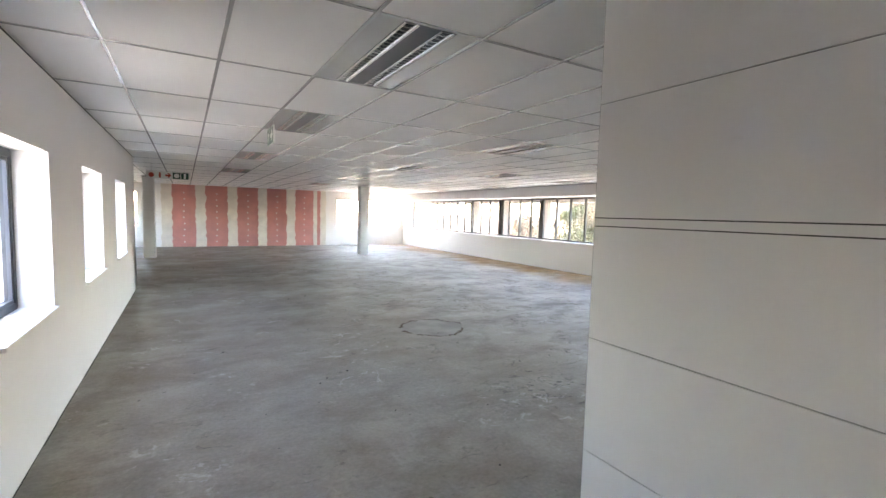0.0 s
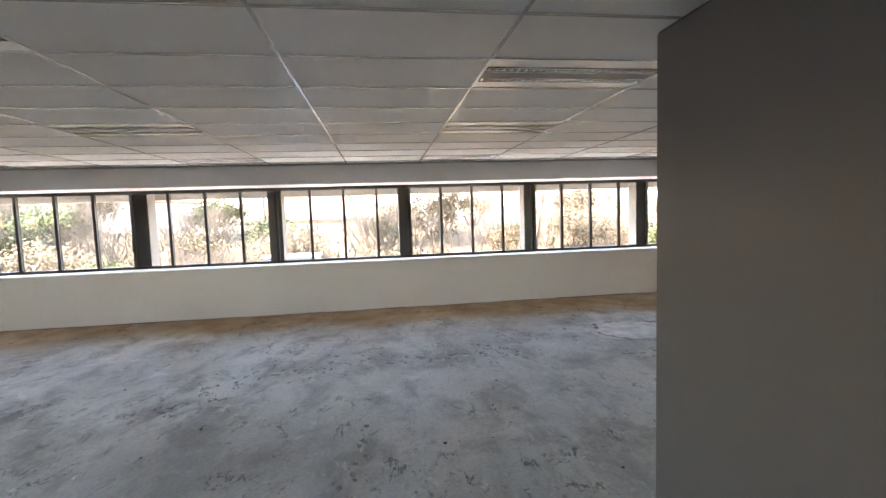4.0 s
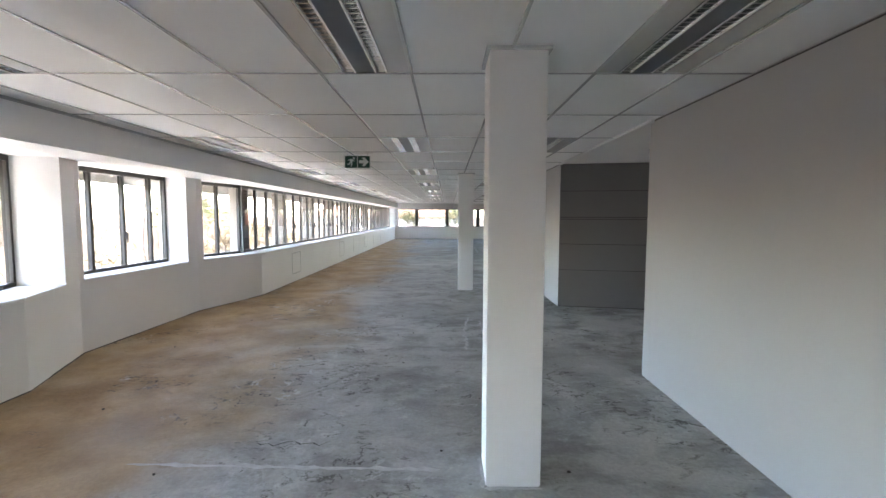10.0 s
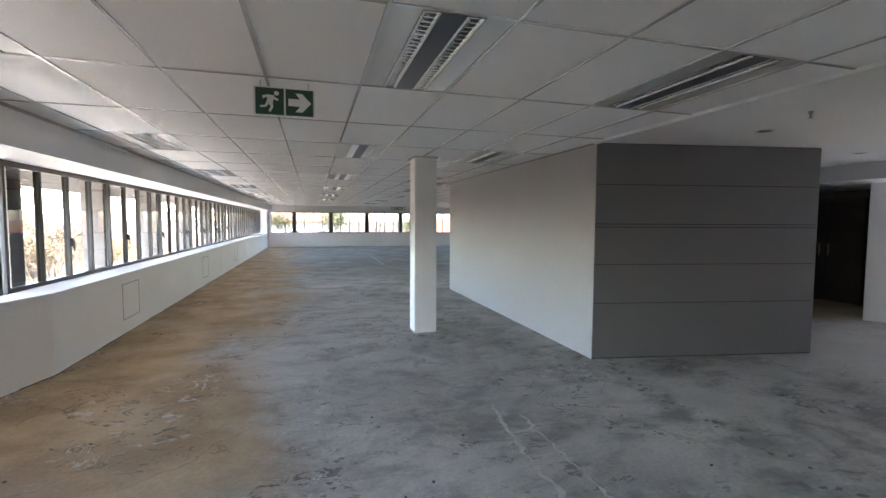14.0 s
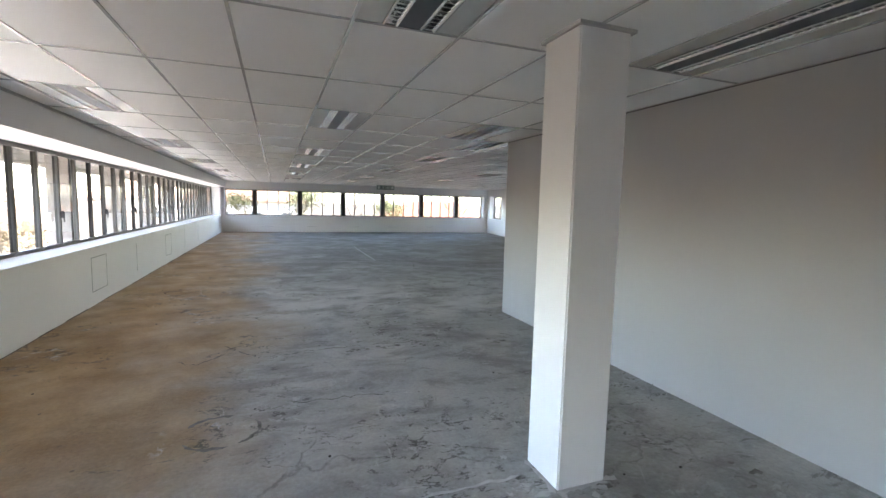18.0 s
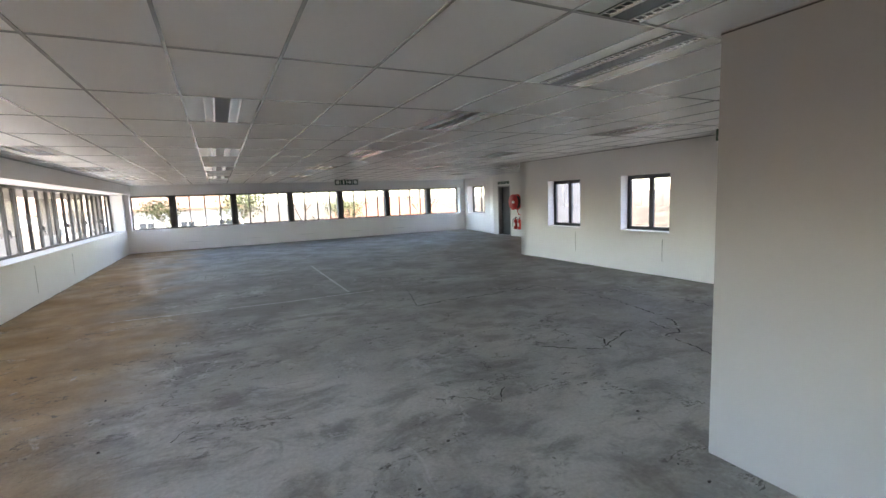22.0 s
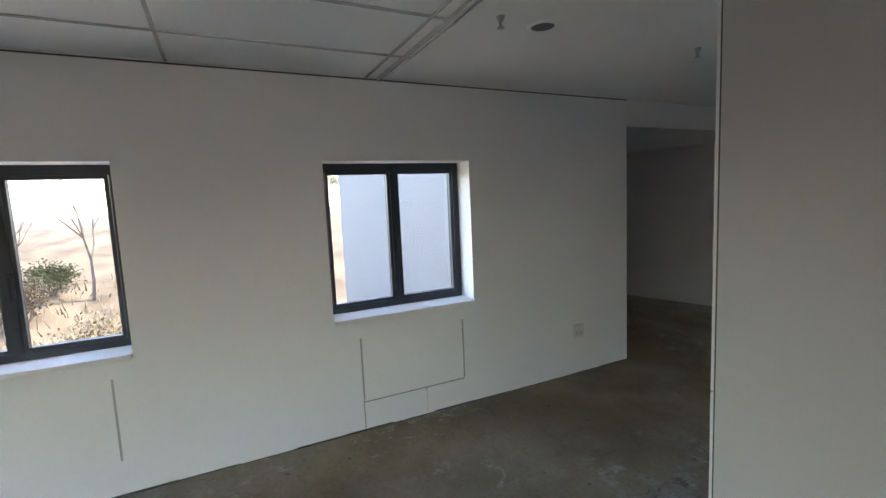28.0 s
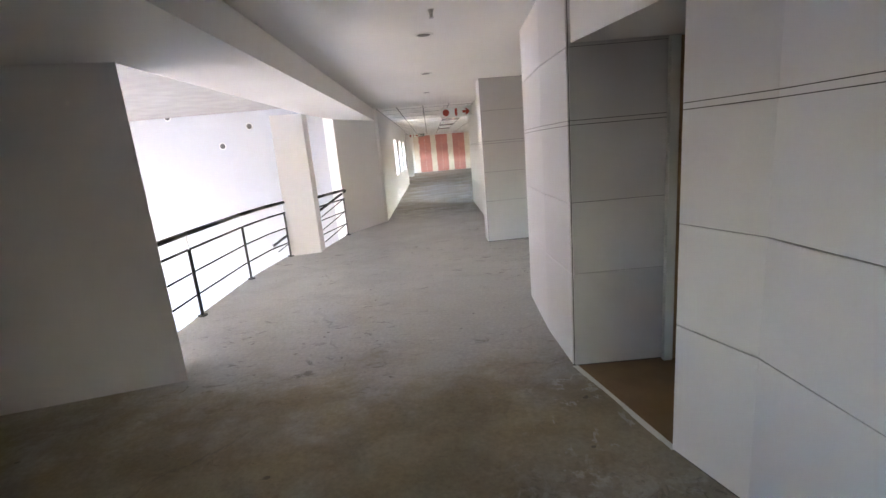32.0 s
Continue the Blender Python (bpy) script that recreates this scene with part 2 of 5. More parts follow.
    h = math_node("ADD", math_node("MULTIPLY", noise_tex(14.0, 8, 0.65), 0.6), math_node("ADD", math_node("MULTIPLY", crack, -0.8), math_node("MULTIPLY", math_node("ADD", math_node("ADD", scars, torn), pits), -0.7)))
    bp = n.new("ShaderNodeBump")
    bp.inputs["Strength"].default_value, bp.inputs["Distance"].default_value = 0.5, 0.015
    l.new(h, bp.inputs["Height"])
    l.new(bp.outputs[0], b.inputs["Normal"])
    return m


def glass_material(name, color, rough=0.0):
    m = bpy.data.materials.new(name)
    m.use_nodes = True
    n, l = m.node_tree.nodes, m.node_tree.links
    n.remove(n["Principled BSDF"])
    tr = n.new("ShaderNodeBsdfTransparent")
    tr.inputs[0].default_value = (*color, 1)
    gl = n.new("ShaderNodeBsdfGlossy")
    gl.inputs["Roughness"].default_value = 0.02
    fc = n.new("ShaderNodeLayerWeight")
    fc.inputs[0].default_value = 0.12
    fr = n.new("ShaderNodeMapRange")
    fr.inputs["To Min"].default_value, fr.inputs["To Max"].default_value = 0.03, 0.55
    l.new(fc.outputs["Facing"], fr.inputs["Value"])
    mx = n.new("ShaderNodeMixShader")
    l.new(fr.outputs[0], mx.inputs[0])
    l.new(tr.outputs[0], mx.inputs[1])
    l.new(gl.outputs[0], mx.inputs[2])
    l.new(mx.outputs[0], n["Material Output"].inputs[0])
    return m


M_FLOOR = floor_material()
M_WALL = mat("white_emulsion", (0.83, 0.815, 0.795), 0.75, var=0.02, scale=0.8, bump=0.06, bscale=180, spec=0.3)
M_TILE = mat("ceiling_tile", (0.87, 0.863, 0.848), 0.46, var=0.02, scale=1.2, bump=0.03, bscale=250, spec=0.45)
M_TBAR = mat("white_grid_steel", (0.68, 0.675, 0.66), 0.2, 0.35, var=0.01, spec=0.5)
M_PLASTER = mat("plaster_ceiling", (0.78, 0.77, 0.755), 0.8, var=0.03, scale=0.9, bump=0.04, bscale=90)
# Board tone carries the light: lighter on the north core, dimmed on the south.
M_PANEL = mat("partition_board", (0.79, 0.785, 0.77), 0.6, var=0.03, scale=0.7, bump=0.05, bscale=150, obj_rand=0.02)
M_PANEL_DIM = mat("dimmed_partition_board", (0.60, 0.60, 0.605), 0.55, var=0.03, scale=0.7, bump=0.05, bscale=150, obj_rand=0.03)
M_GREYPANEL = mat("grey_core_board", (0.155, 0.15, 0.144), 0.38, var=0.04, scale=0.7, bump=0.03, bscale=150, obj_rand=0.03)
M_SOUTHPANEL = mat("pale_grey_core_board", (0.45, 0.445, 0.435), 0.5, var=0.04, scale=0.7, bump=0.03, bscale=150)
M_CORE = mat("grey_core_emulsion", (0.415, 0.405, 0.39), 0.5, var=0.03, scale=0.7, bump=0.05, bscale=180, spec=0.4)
M_GROOVE = mat("dark_groove", (0.07, 0.067, 0.063), 0.9)
M_FRAME = mat("bronze_aluminium", (0.05, 0.048, 0.044), 0.4, 0.2, var=0.15, scale=8)
M_BLUEFRAME = mat("charcoal_aluminium", (0.03, 0.038, 0.048), 0.4, 0.2, var=0.12, scale=8)
# Dark glass tones hold down the bright view outside, set per side.
M_GLASS = glass_material("tinted_glass", (0.36, 0.352, 0.34))
M_DIMGLASS_S = glass_material("dimming_glass_south", (0.16, 0.158, 0.155))
M_DIMGLASS_W = glass_material("dimming_glass_west", (0.155, 0.155, 0.155))
M_DIMGLASS_NW = glass_material("dimming_glass_northwest", (0.38, 0.38, 0.38))
M_HALLGLASS = glass_material("hall_glass", (0.34, 0.345, 0.355))
M_CONC = mat("grey_concrete", (0.36, 0.35, 0.335), 0.8, var=0.12, scale=3, bump=0.15, bscale=40)
M_RETURNSHADE = mat("shaded_return_render", (0.13, 0.135, 0.145), 0.85, var=0.12, scale=1.5, bump=0.12, bscale=40)
M_PIER = mat("beige_concrete", (0.30, 0.275, 0.245), 0.85, var=0.12, scale=3, bump=0.15, bscale=40)
M_PINK = mat("pink_fire_board", (0.56, 0.235, 0.205), 0.85, var=0.10, scale=2.2, bump=0.05, bscale=120, tint=(0.50, 0.225, 0.20))
M_CREAM = mat("joint_compound", (0.72, 0.66, 0.58), 0.85, var=0.08, scale=3.5, bump=0.12, bscale=40)
M_CHROME = mat("polished_reflector", (0.93, 0.93, 0.92), 0.09, 1.0, var=0.02, bump=0.2, bscale=30)
M_GREYMETAL = mat("grey_painted_steel", (0.42, 0.42, 0.42), 0.35, 0.4, var=0.04)
M_TRAY = mat("dark_centre_tray", (0.085, 0.095, 0.105), 0.35, 0.3, var=0.05)
M_HOUSING = mat("dark_light_housing", (0.10, 0.10, 0.10), 0.5, 0.2, var=0.05)
M_INFILL = mat("grey_infill_tray", (0.72, 0.71, 0.67), 0.26, 0.45, var=0.03)
M_DARK = mat("dark_void", (0.012, 0.012, 0.012), 0.9)
M_SIGN = mat("sign_green", (0.006, 0.055, 0.032), 0.35, var=0.05)
M_SIGNWHITE = mat("sign_white", (0.82, 0.84, 0.80), 0.4, var=0.02)
M_RED = mat("signal_red", (0.55, 0.03, 0.025), 0.35, var=0.08)
M_REDSIGN = mat("sign_red", (0.42, 0.05, 0.02), 0.4, var=0.06)
M_RAIL = mat("charcoal_rail_steel", (0.03, 0.034, 0.038), 0.42, 0.4, var=0.1, scale=9)
M_BROWN = mat("brown_timber", (0.26, 0.16, 0.085), 0.55, var=0.25, scale=5, bump=0.1, bscale=30)
M_OCHRE = mat("brown_vinyl_floor", (0.30, 0.19, 0.10), 0.55, var=0.2, scale=4, bump=0.08)
M_GREYDOOR = mat("dark_grey_door", (0.07, 0.072, 0.08), 0.5, var=0.08, scale=4)
M_DARKDOOR = mat("unlit_doorway_brown", (0.035, 0.027, 0.022), 0.6, var=0.2, scale=4)
M_RECESSDIM = mat("recess_gloom_brown", (0.085, 0.07, 0.055), 0.8, var=0.12, scale=2, bump=0.05, bscale=80)
M_PLASTIC = mat("white_plastic", (0.72, 0.72, 0.70), 0.35, var=0.02)
M_RUBBER = mat("black_rubber", (0.015, 0.015, 0.015), 0.6)

# ---- mesh helpers ----
def box(bm, x0, x1, y0, y1, z0, z1, m=None):
    """An axis-aligned box, moved by m."""
    vs = [bm.verts.new(Vector((x, y, z)) if m is None else m @ Vector((x, y, z)))
          for x in (x0, x1) for y in (y0, y1) for z in (z0, z1)]
    for q in ((0, 1, 3, 2), (4, 6, 7, 5), (0, 4, 5, 1), (2, 3, 7, 6), (0, 2, 6, 4), (1, 5, 7, 3)):
        bm.faces.new([vs[i] for i in q])
    return vs


def bevelled(bm, w=0.004, seg=1):
    bmesh.ops.bevel(bm, geom=list(bm.edges), offset=w, segments=seg, affect="EDGES", clamp_overlap=True)


def mesh_of(bm, material, smooth=False):
    me = bpy.data.meshes.new("mesh")
    bmesh.ops.recalc_face_normals(bm, faces=bm.faces)
    bm.to_mesh(me)
    bm.free()
    for mm in (material if isinstance(material, (list, tuple)) else [material]):
        me.materials.append(mm)
    if smooth:
        for p in me.polygons:
            p.use_smooth = True
    return me


def part(name, bm, material, parent=None, label="", smooth=False):
    ob = new(name, mesh_of(bm, material, smooth))
    if parent is not None:
        ob.parent = parent
    return tagged(ob, label)


def thing(name, label, category, group="", kind=""):
    return tagged(new(name), label, category, group, kind)


def quick(name, dims, material, parent=None, label="", bev=0.003):
    """One bevelled box part; dims are x0, x1, y0, y1, z0, z1."""
    bm = bmesh.new()
    box(bm, *dims)
    if bev:
        bevelled(bm, bev)
    return part(name, bm, material, parent, label)


def cyl(bm, p, q, r0, r1=None, seg=16, caps=True):
    """A round bar from p to q."""
    p, q = Vector(p), Vector(q)
    d = q - p
    m = Matrix.Translation((p + q) / 2) @ d.to_track_quat("Z", "Y").to_matrix().to_4x4()
    bmesh.ops.create_cone(bm, cap_ends=caps, segments=seg, radius1=r0, radius2=r0 if r1 is None else r1, depth=d.length, matrix=m)


def along(p0, p1):
    """The frame of a run of wall: x along it, y to its left-hand side (outwards), z up."""
    d = Vector((p1[0] - p0[0], p1[1] - p0[1], 0))
    ln = d.length
    d.normalize()
    r = Vector((-d.y, d.x, 0))
    m = Matrix(((d.x, r.x, 0, p0[0]), (d.y, r.y, 0, p0[1]), (0, 0, 1, 0), (0, 0, 0, 1)))
    return m, ln


def wall(name, p0, p1, thick, z0, z1, holes=(), material=None, label="", ext0=0.0, ext1=0.0):
    """A wall with its inner face on p0-p1 and its body to the left of that line; holes are (s0, s1, za, zb) and go through it."""
    m, ln = along(p0, p1)
    ss = sorted({round(v, 3) for v in (-ext0, ln + ext1, *[h[0] for h in holes], *[h[1] for h in holes])})
    zs = sorted({z0, z1, *[h[2] for h in holes], *[h[3] for h in holes]})
    def solid(i, k):
        if not (0 <= i < len(ss) - 1 and 0 <= k < len(zs) - 1):
            return False
        s, z = (ss[i] + ss[i + 1]) / 2, (zs[k] + zs[k + 1]) / 2
        return not any(h[0] < s < h[1] and h[2] < z < h[3] for h in holes)
    bm = bmesh.new()
    cache = {}
    def v(s, y, z):
        key = (round(s, 5), y, round(z, 5))
        if key not in cache:
            cache[key] = bm.verts.new(m @ Vector((s, y, z)))
        return cache[key]
    for i in range(len(ss) - 1):
        for k in range(len(zs) - 1):
            if not solid(i, k):
                continue
            a, c, e, g = ss[i], ss[i + 1], zs[k], zs[k + 1]
            for y in (0.0, thick):
                bm.faces.new([v(a, y, e), v(c, y, e), v(c, y, g), v(a, y, g)])
            for di, dk, q in ((-1, 0, ((a, e), (a, g))), (1, 0, ((c, e), (c, g))), (0, -1, ((a, e), (c, e))), (0, 1, ((a, g), (c, g)))):
                if not solid(i + di, k + dk):
                    (s1, za), (s2, zb) = q
                    bm.faces.new([v(s1, 0.0, za), v(s2, 0.0, zb), v(s2, thick, zb), v(s1, thick, za)])
    ob = part(name, bm, material or M_WALL)
    return tagged(ob, label or "white painted plaster wall", "wall", kind="structure")


def prism(name, pts, z0, z1, material, label, category="wall", kind="structure"):
    bm = bmesh.new()
    lo = [bm.verts.new((x, y, z0)) for x, y in pts]
    hi = [bm.verts.new((x, y, z1)) for x, y in pts]
    bm.faces.new(lo), bm.faces.new(hi)
    for i in range(len(pts)):
        j = (i + 1) % len(pts)
        bm.faces.new([lo[i], lo[j], hi[j], hi[i]])
    bm.normal_update()
    bmesh.ops.triangulate(bm, faces=[f for f in bm.faces if len(f.verts) > 4])
    return tagged(part(name, bm, material), label, category, kind=kind)

# ---- plan ----
ZC, ZW = 2.54, 2.75          # ceiling, top of walls
SILL, HEAD = 0.86, 2.215     # ribbon windows
XE, XW = 9.85, -0.80        # inner faces of the east and west walls
XN = -0.74
YN, YS = 20.2, -33.05
GRID_X, GRID_Y = 0.3, -0.1   # ceiling grid lines: GRID_X + 0.6 i, GRID_Y + 1.2 j

# floor slab, with its edge at the stair void
VOID_EDGE = [(-2.7, -9.5), (-2.27, -9.42), (-2.29, -8.4), (-2.32, -7.8), (-2.34, -6.4), (-2.19, -5.05), (-1.65, -4.7), (-1.47, -3.42), (-0.8, -2.1)]
floor_pts = [(10.7, -33.55), (10.7, 20.6), (-4.6, 20.6), (-4.6, -1.6), (-1.2, -1.6), *reversed(VOID_EDGE), (-4.6, -9.55), (-4.6, -22.0), (-5.2, -22.5), (-5.2, -33.55)]
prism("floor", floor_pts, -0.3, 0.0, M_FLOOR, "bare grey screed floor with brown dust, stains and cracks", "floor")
# Unseen above the tiles, the slab stops light leaks; it also carries the eaves.
prism("ceiling_slab", [(11.15, -34.4), (11.15, 21.4), (-5.4, 21.4), (-5.4, 9.2), (-1.1, 9.2), (-1.1, -1.5), (-9.75, -1.5), (-9.75, -12.4), (-1.1, -12.4), (-1.1, -22.5), (-5.8, -22.5), (-5.8, -34.4)],
      ZW, ZW + 0.3, M_CONC, "grey concrete roof slab with deep eaves, unseen above the ceiling, stopping light leaks", "roof")

# walls: inner face on the line, body to its left
wall("wall_east_north", (XE, YN), (XE, -4.62), 0.55, -0.3, ZW, [(0.35, YN + 4.62, SILL, HEAD)], ext0=0.5)
wall("wall_bay_north", (XE, -4.62), (10.28, -5.75), 0.5, -0.3, ZW, [(0.0, 0.86, SILL, HEAD)], ext1=0.12)
wall("wall_bay", (10.28, -5.75), (10.24, -8.15), 0.45, -0.3, ZW, [(0.07, 2.12, SILL, HEAD)])
wall("wall_bay_south", (10.24, -8.15), (9.8, -9.65), 0.45, -0.3, ZW, [(0.12, 1.564, SILL, HEAD)])
wall("wall_east_south", (9.8, -9.65), (9.8, YS), 0.5, -0.3, ZW, [(0.0, 23.15, SILL, HEAD)], ext1=0.5)
wall("wall_south", (9.8, YS), (-4.7, YS), 0.5, -0.3, ZW, [(0.15, 14.25, SILL, HEAD - 0.06)])
wall("wall_southwest", (-4.7, YS), (-4.2, -29.85), 0.4, -0.3, ZW, [(0.45, 2.6, SILL, HEAD - 0.06)], ext0=0.4)
wall("wall_southwest_pier", (-4.2, -29.85), (-4.0, -29.27), 0.4, -0.3, ZW)
wall("wall_hose", (-4.0, -29.27), (-4.0, -22.96), 0.35, -0.3, ZW, [(0.38, 1.28, 0.0, 2.06)])
wall("wall_return_south", (-4.0, -22.96), (XW, -22.96), 0.3, -0.3, ZW)
# Added sheet over the white wall; its shaded look is put in as grey.
quick("wall_return_shade", (-4.35, -1.1, -22.655, -22.625, -2.5, ZW), M_RETURNSHADE)
tagged(bpy.data.objects["wall_return_shade"], "outer face of the return wall, shade put in as slate grey", "wall", kind="structure")
wins = [(d, d + 1.14) for d in (1.153, 3.465, 5.795, 8.117)]
wall("wall_west_south", (XW, -22.96), (XW, -11.97), 0.3, -0.3, ZW, [(a, b, 0.855, 1.97) for a, b in wins])
prism("wall_stub", [(-3.2, -9.72), (-1.63, -9.34), (-1.83, -9.02), (-1.93, -9.07), (-1.775, -9.29), (-3.2, -9.63)], -0.3, 2.3, M_WALL, "white painted stub wall beside the stair void")
wall("wall_void_splay", (-1.47, -3.35), (XW, -2.1), 0.25, -0.3, ZW)
nwins = [(4.19 + 2.355 * k, 4.19 + 2.355 * k + 1.16) for k in range(3)]
wall("wall_west_north", (XN, -2.1), (XN, 9.48), 0.3, -0.3, ZW, [(a, b, 0.855, 1.97) for a, b in nwins])
wall("wall_return_north", (XN, 9.48), (-3.85, 9.48), 0.3, -0.3, ZW)
wall("wall_northwest", (-3.85, 9.48), (-3.85, YN), 0.35, -0.3, ZW, [(7.6, 9.9, SILL, HEAD)])
wall("wall_north", (-3.85, YN), (XE, YN), 0.5, -0.3, ZW, [(1.85, 2.35, SILL, HEAD), (10.25, 13.45, SILL, HEAD)], ext0=0.35)

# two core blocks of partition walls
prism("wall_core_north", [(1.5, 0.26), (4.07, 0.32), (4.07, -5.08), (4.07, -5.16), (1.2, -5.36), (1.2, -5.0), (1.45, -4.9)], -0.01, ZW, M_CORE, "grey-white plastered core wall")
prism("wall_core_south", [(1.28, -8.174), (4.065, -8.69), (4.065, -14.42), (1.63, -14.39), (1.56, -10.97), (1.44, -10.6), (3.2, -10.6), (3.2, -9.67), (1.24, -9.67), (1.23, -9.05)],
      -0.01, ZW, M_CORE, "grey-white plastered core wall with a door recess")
prism("wall_door_header", [(1.45, -10.6), (3.19, -10.6), (3.19, -9.67), (1.25, -9.67)], 2.1, ZW, M_PANEL, "board-clad header above the door recess")


def boards(owner, p0, p1, zs=(0.012, 0.665, 1.125, 1.565, 1.60, 2.06, 2.53), off=0.012, material=None, gap=0.002):
    """Horizontal partition boards over a wall face, with dark gaps between them; the face looks to the right of p0-p1."""
    m, ln = along(p0, p1)
    bm = bmesh.new()
    box(bm, 0.0, ln, -0.004, 0.0, 0.0, ZC, m)
    part("backing", bm, M_GROOVE, owner, "dark joint behind the boards")
    for a, c in zip(zs[:-1], zs[1:]):
        bm = bmesh.new()
        box(bm, 0.0, ln, -off, -0.004, a + gap, c - gap, m)
        part("board", bm, material or M_PANEL, owner)


core_n, core_s = bpy.data.objects["wall_core_north"], bpy.data.objects["wall_core_south"]
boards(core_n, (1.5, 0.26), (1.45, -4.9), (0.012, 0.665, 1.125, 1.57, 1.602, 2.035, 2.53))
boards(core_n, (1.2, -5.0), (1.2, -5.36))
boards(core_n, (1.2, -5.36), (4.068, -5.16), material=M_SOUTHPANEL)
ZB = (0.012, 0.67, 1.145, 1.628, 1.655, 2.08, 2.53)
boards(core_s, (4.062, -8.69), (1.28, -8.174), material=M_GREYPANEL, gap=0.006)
boards(core_s, (1.28, -8.174), (1.23, -9.05), ZB, material=M_PANEL_DIM)
boards(core_s, (1.23, -9.05), (1.24, -9.67), ZB, material=M_PANEL_DIM)
boards(core_s, (1.44, -10.6), (1.56, -10.97), ZB, material=M_PANEL_DIM)
boards(core_s, (1.56, -10.97), (1.63, -14.39), ZB, material=M_PANEL_DIM)
boards(core_s, (1.24, -9.67), (1.98, -9.67), ZB, material=M_PANEL_DIM)
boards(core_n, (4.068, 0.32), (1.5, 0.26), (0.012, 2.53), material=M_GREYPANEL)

# soffit beam along the stair void, ceiling bulkheads over the ribbon windows
prism("beam_void", [(XW, -11.97), (XW, -2.1), (-1.47, -3.35), (-1.63, -4.7), (-1.65, -9.34), (-3.2, -9.72), (-3.2, -11.97)], 2.285, ZW, M_PLASTER, "white plastered beam above the stair void", "beam")
bm = bmesh.new()
box(bm, 9.58, 9.90, -9.72, -4.55, HEAD, ZW)
box(bm, 9.58, XE - 0.002, -4.55, YN, HEAD, ZW)
box(bm, 9.58, 9.798, YS, -9.72, HEAD, ZW)
box(bm, 9.90, 10.9, -9.72, -4.55, HEAD + 0.002, ZW)
tagged(part("bulkhead_east", bm, M_WALL), "white plastered bulkhead above the ribbon windows", "bulkhead", kind="structure")
quick("shadow_trim", (9.555, 9.58, YS, YN, ZC - 0.02, ZC + 0.02), M_GREYMETAL)
tagged(bpy.data.objects["shadow_trim"], "grey edge trim at the bulkhead", "trim", kind="structure")
# The recess gets no light; its darkness is put into these walls' colour.
wall("wall_recess_back", (-3.2, -12.2), (-3.2, -9.6), 0.2, -0.3, ZW, material=M_RECESSDIM, label="wall of the unlit recess, its gloom put in as dark brown")
wall("wall_recess_south", (XW - 0.3, -11.97), (-3.2, -11.97), 0.2, -0.3, ZW, material=M_RECESSDIM, label="wall of the unlit recess, its gloom put in as dark brown")

# plaster ceilings over the corridor and the lobby
PLASTER = [(XW, 1.75, -14.37, -1.9), (1.75, 4.07, -8.75, -5.2)]
for nm, (x0, x1, y0, y1) in zip(("ceiling_corridor", "ceiling_lobby"), PLASTER):
    bm = bmesh.new()
    box(bm, x0, x1, y0, y1, ZC - 0.006, ZC + 0.15)
    tagged(part(nm, bm, M_PLASTER), "smooth white plasterboard ceiling", "ceiling", kind="structure")
quick("trim_lobby", (4.05, 4.105, -8.68, -5.09, ZC - 0.024, ZC + 0.02), M_PLASTIC)
tagged(bpy.data.objects["trim_lobby"], "white edge trim between two ceilings", "trim", kind="structure")
quick("trim_corridor", (XW, 4.0, -14.40, -14.425, ZC - 0.018, ZC + 0.02), M_TBAR)
tagged(bpy.data.objects["trim_corridor"], "white edge trim between two ceilings", "trim", kind="structure")


# suspended tile ceiling: trays and grid in one mesh
def in_block(x, y):
    if any(x0 < x < x1 and y0 < y < y1 for x0, x1, y0, y1 in PLASTER):
        return True
    if 1.45 < x < 4.0 and (-5.2 < y < 0.1 or -14.3 < y < -8.8):
        return True
    if x < XW - 0.25 and -22.9 < y < 9.4:
        return True
    return x > 9.95 or x < -4.7 or y > YN or y < YS


FIX = [(1.2, y) for y in (10.7, 7.1, 3.5, 1.1, -15.7, -18.1, -21.7, -25.3)]
FIX += [(4.2, y) for y in (14.3, 10.7, 7.1, 3.5, -15.7, -18.1, -21.7, -25.3, -28.9)]
FIX += [(4.8, y) for y in (-0.1, -3.7, -7.3, -10.9, -14.5)]
FIX += [(6.6, -28.9 + 3.6 * k) for k in range(13)]
FIX += [(9.0, -28.9 + 3.6 * k) for k in range(13)]
FIX += [(-1.8, y) for y in (-25.3, -28.9)]
fixed = {(round(x, 1), round(y, 1)) for x, y in FIX}
bm = bmesh.new()
rnd = random.Random(5)
for i in range(-9, 18):
    for j in range(-28, 18):
        x0, y0 = GRID_X + 0.6 * i, GRID_Y + 1.2 * j
        if in_block(x0 + 0.3, y0 + 0.6) and in_block(x0 + 0.3, y0 + 0.1) and in_block(x0 + 0.3, y0 + 1.1):
            continue
        if (round(x0 + 0.3, 1), round(y0, 1)) in fixed:
            continue
        h = ZC + 0.0045
        a, c = rnd.uniform(-0.0015, 0.0015), rnd.uniform(-0.0012, 0.0012)
        vs = [bm.verts.new((x0 + u * 0.6, y0 + w * 1.2, h + a * (u - 0.5) + c * (w - 0.5))) for u, w in ((0, 0), (1, 0), (1, 1), (0, 1))]
        bm.faces.new(vs)
for i in range(-9, 19):
    x = GRID_X + 0.6 * i
    for j in range(-28, 18):
        y0 = GRID_Y + 1.2 * j
        if not in_block(x, y0 + 0.6) or not in_block(x, y0 + 0.05):
            box(bm, x - 0.009, x + 0.009, y0, y0 + 1.2, ZC - 0.002, ZC + 0.03)
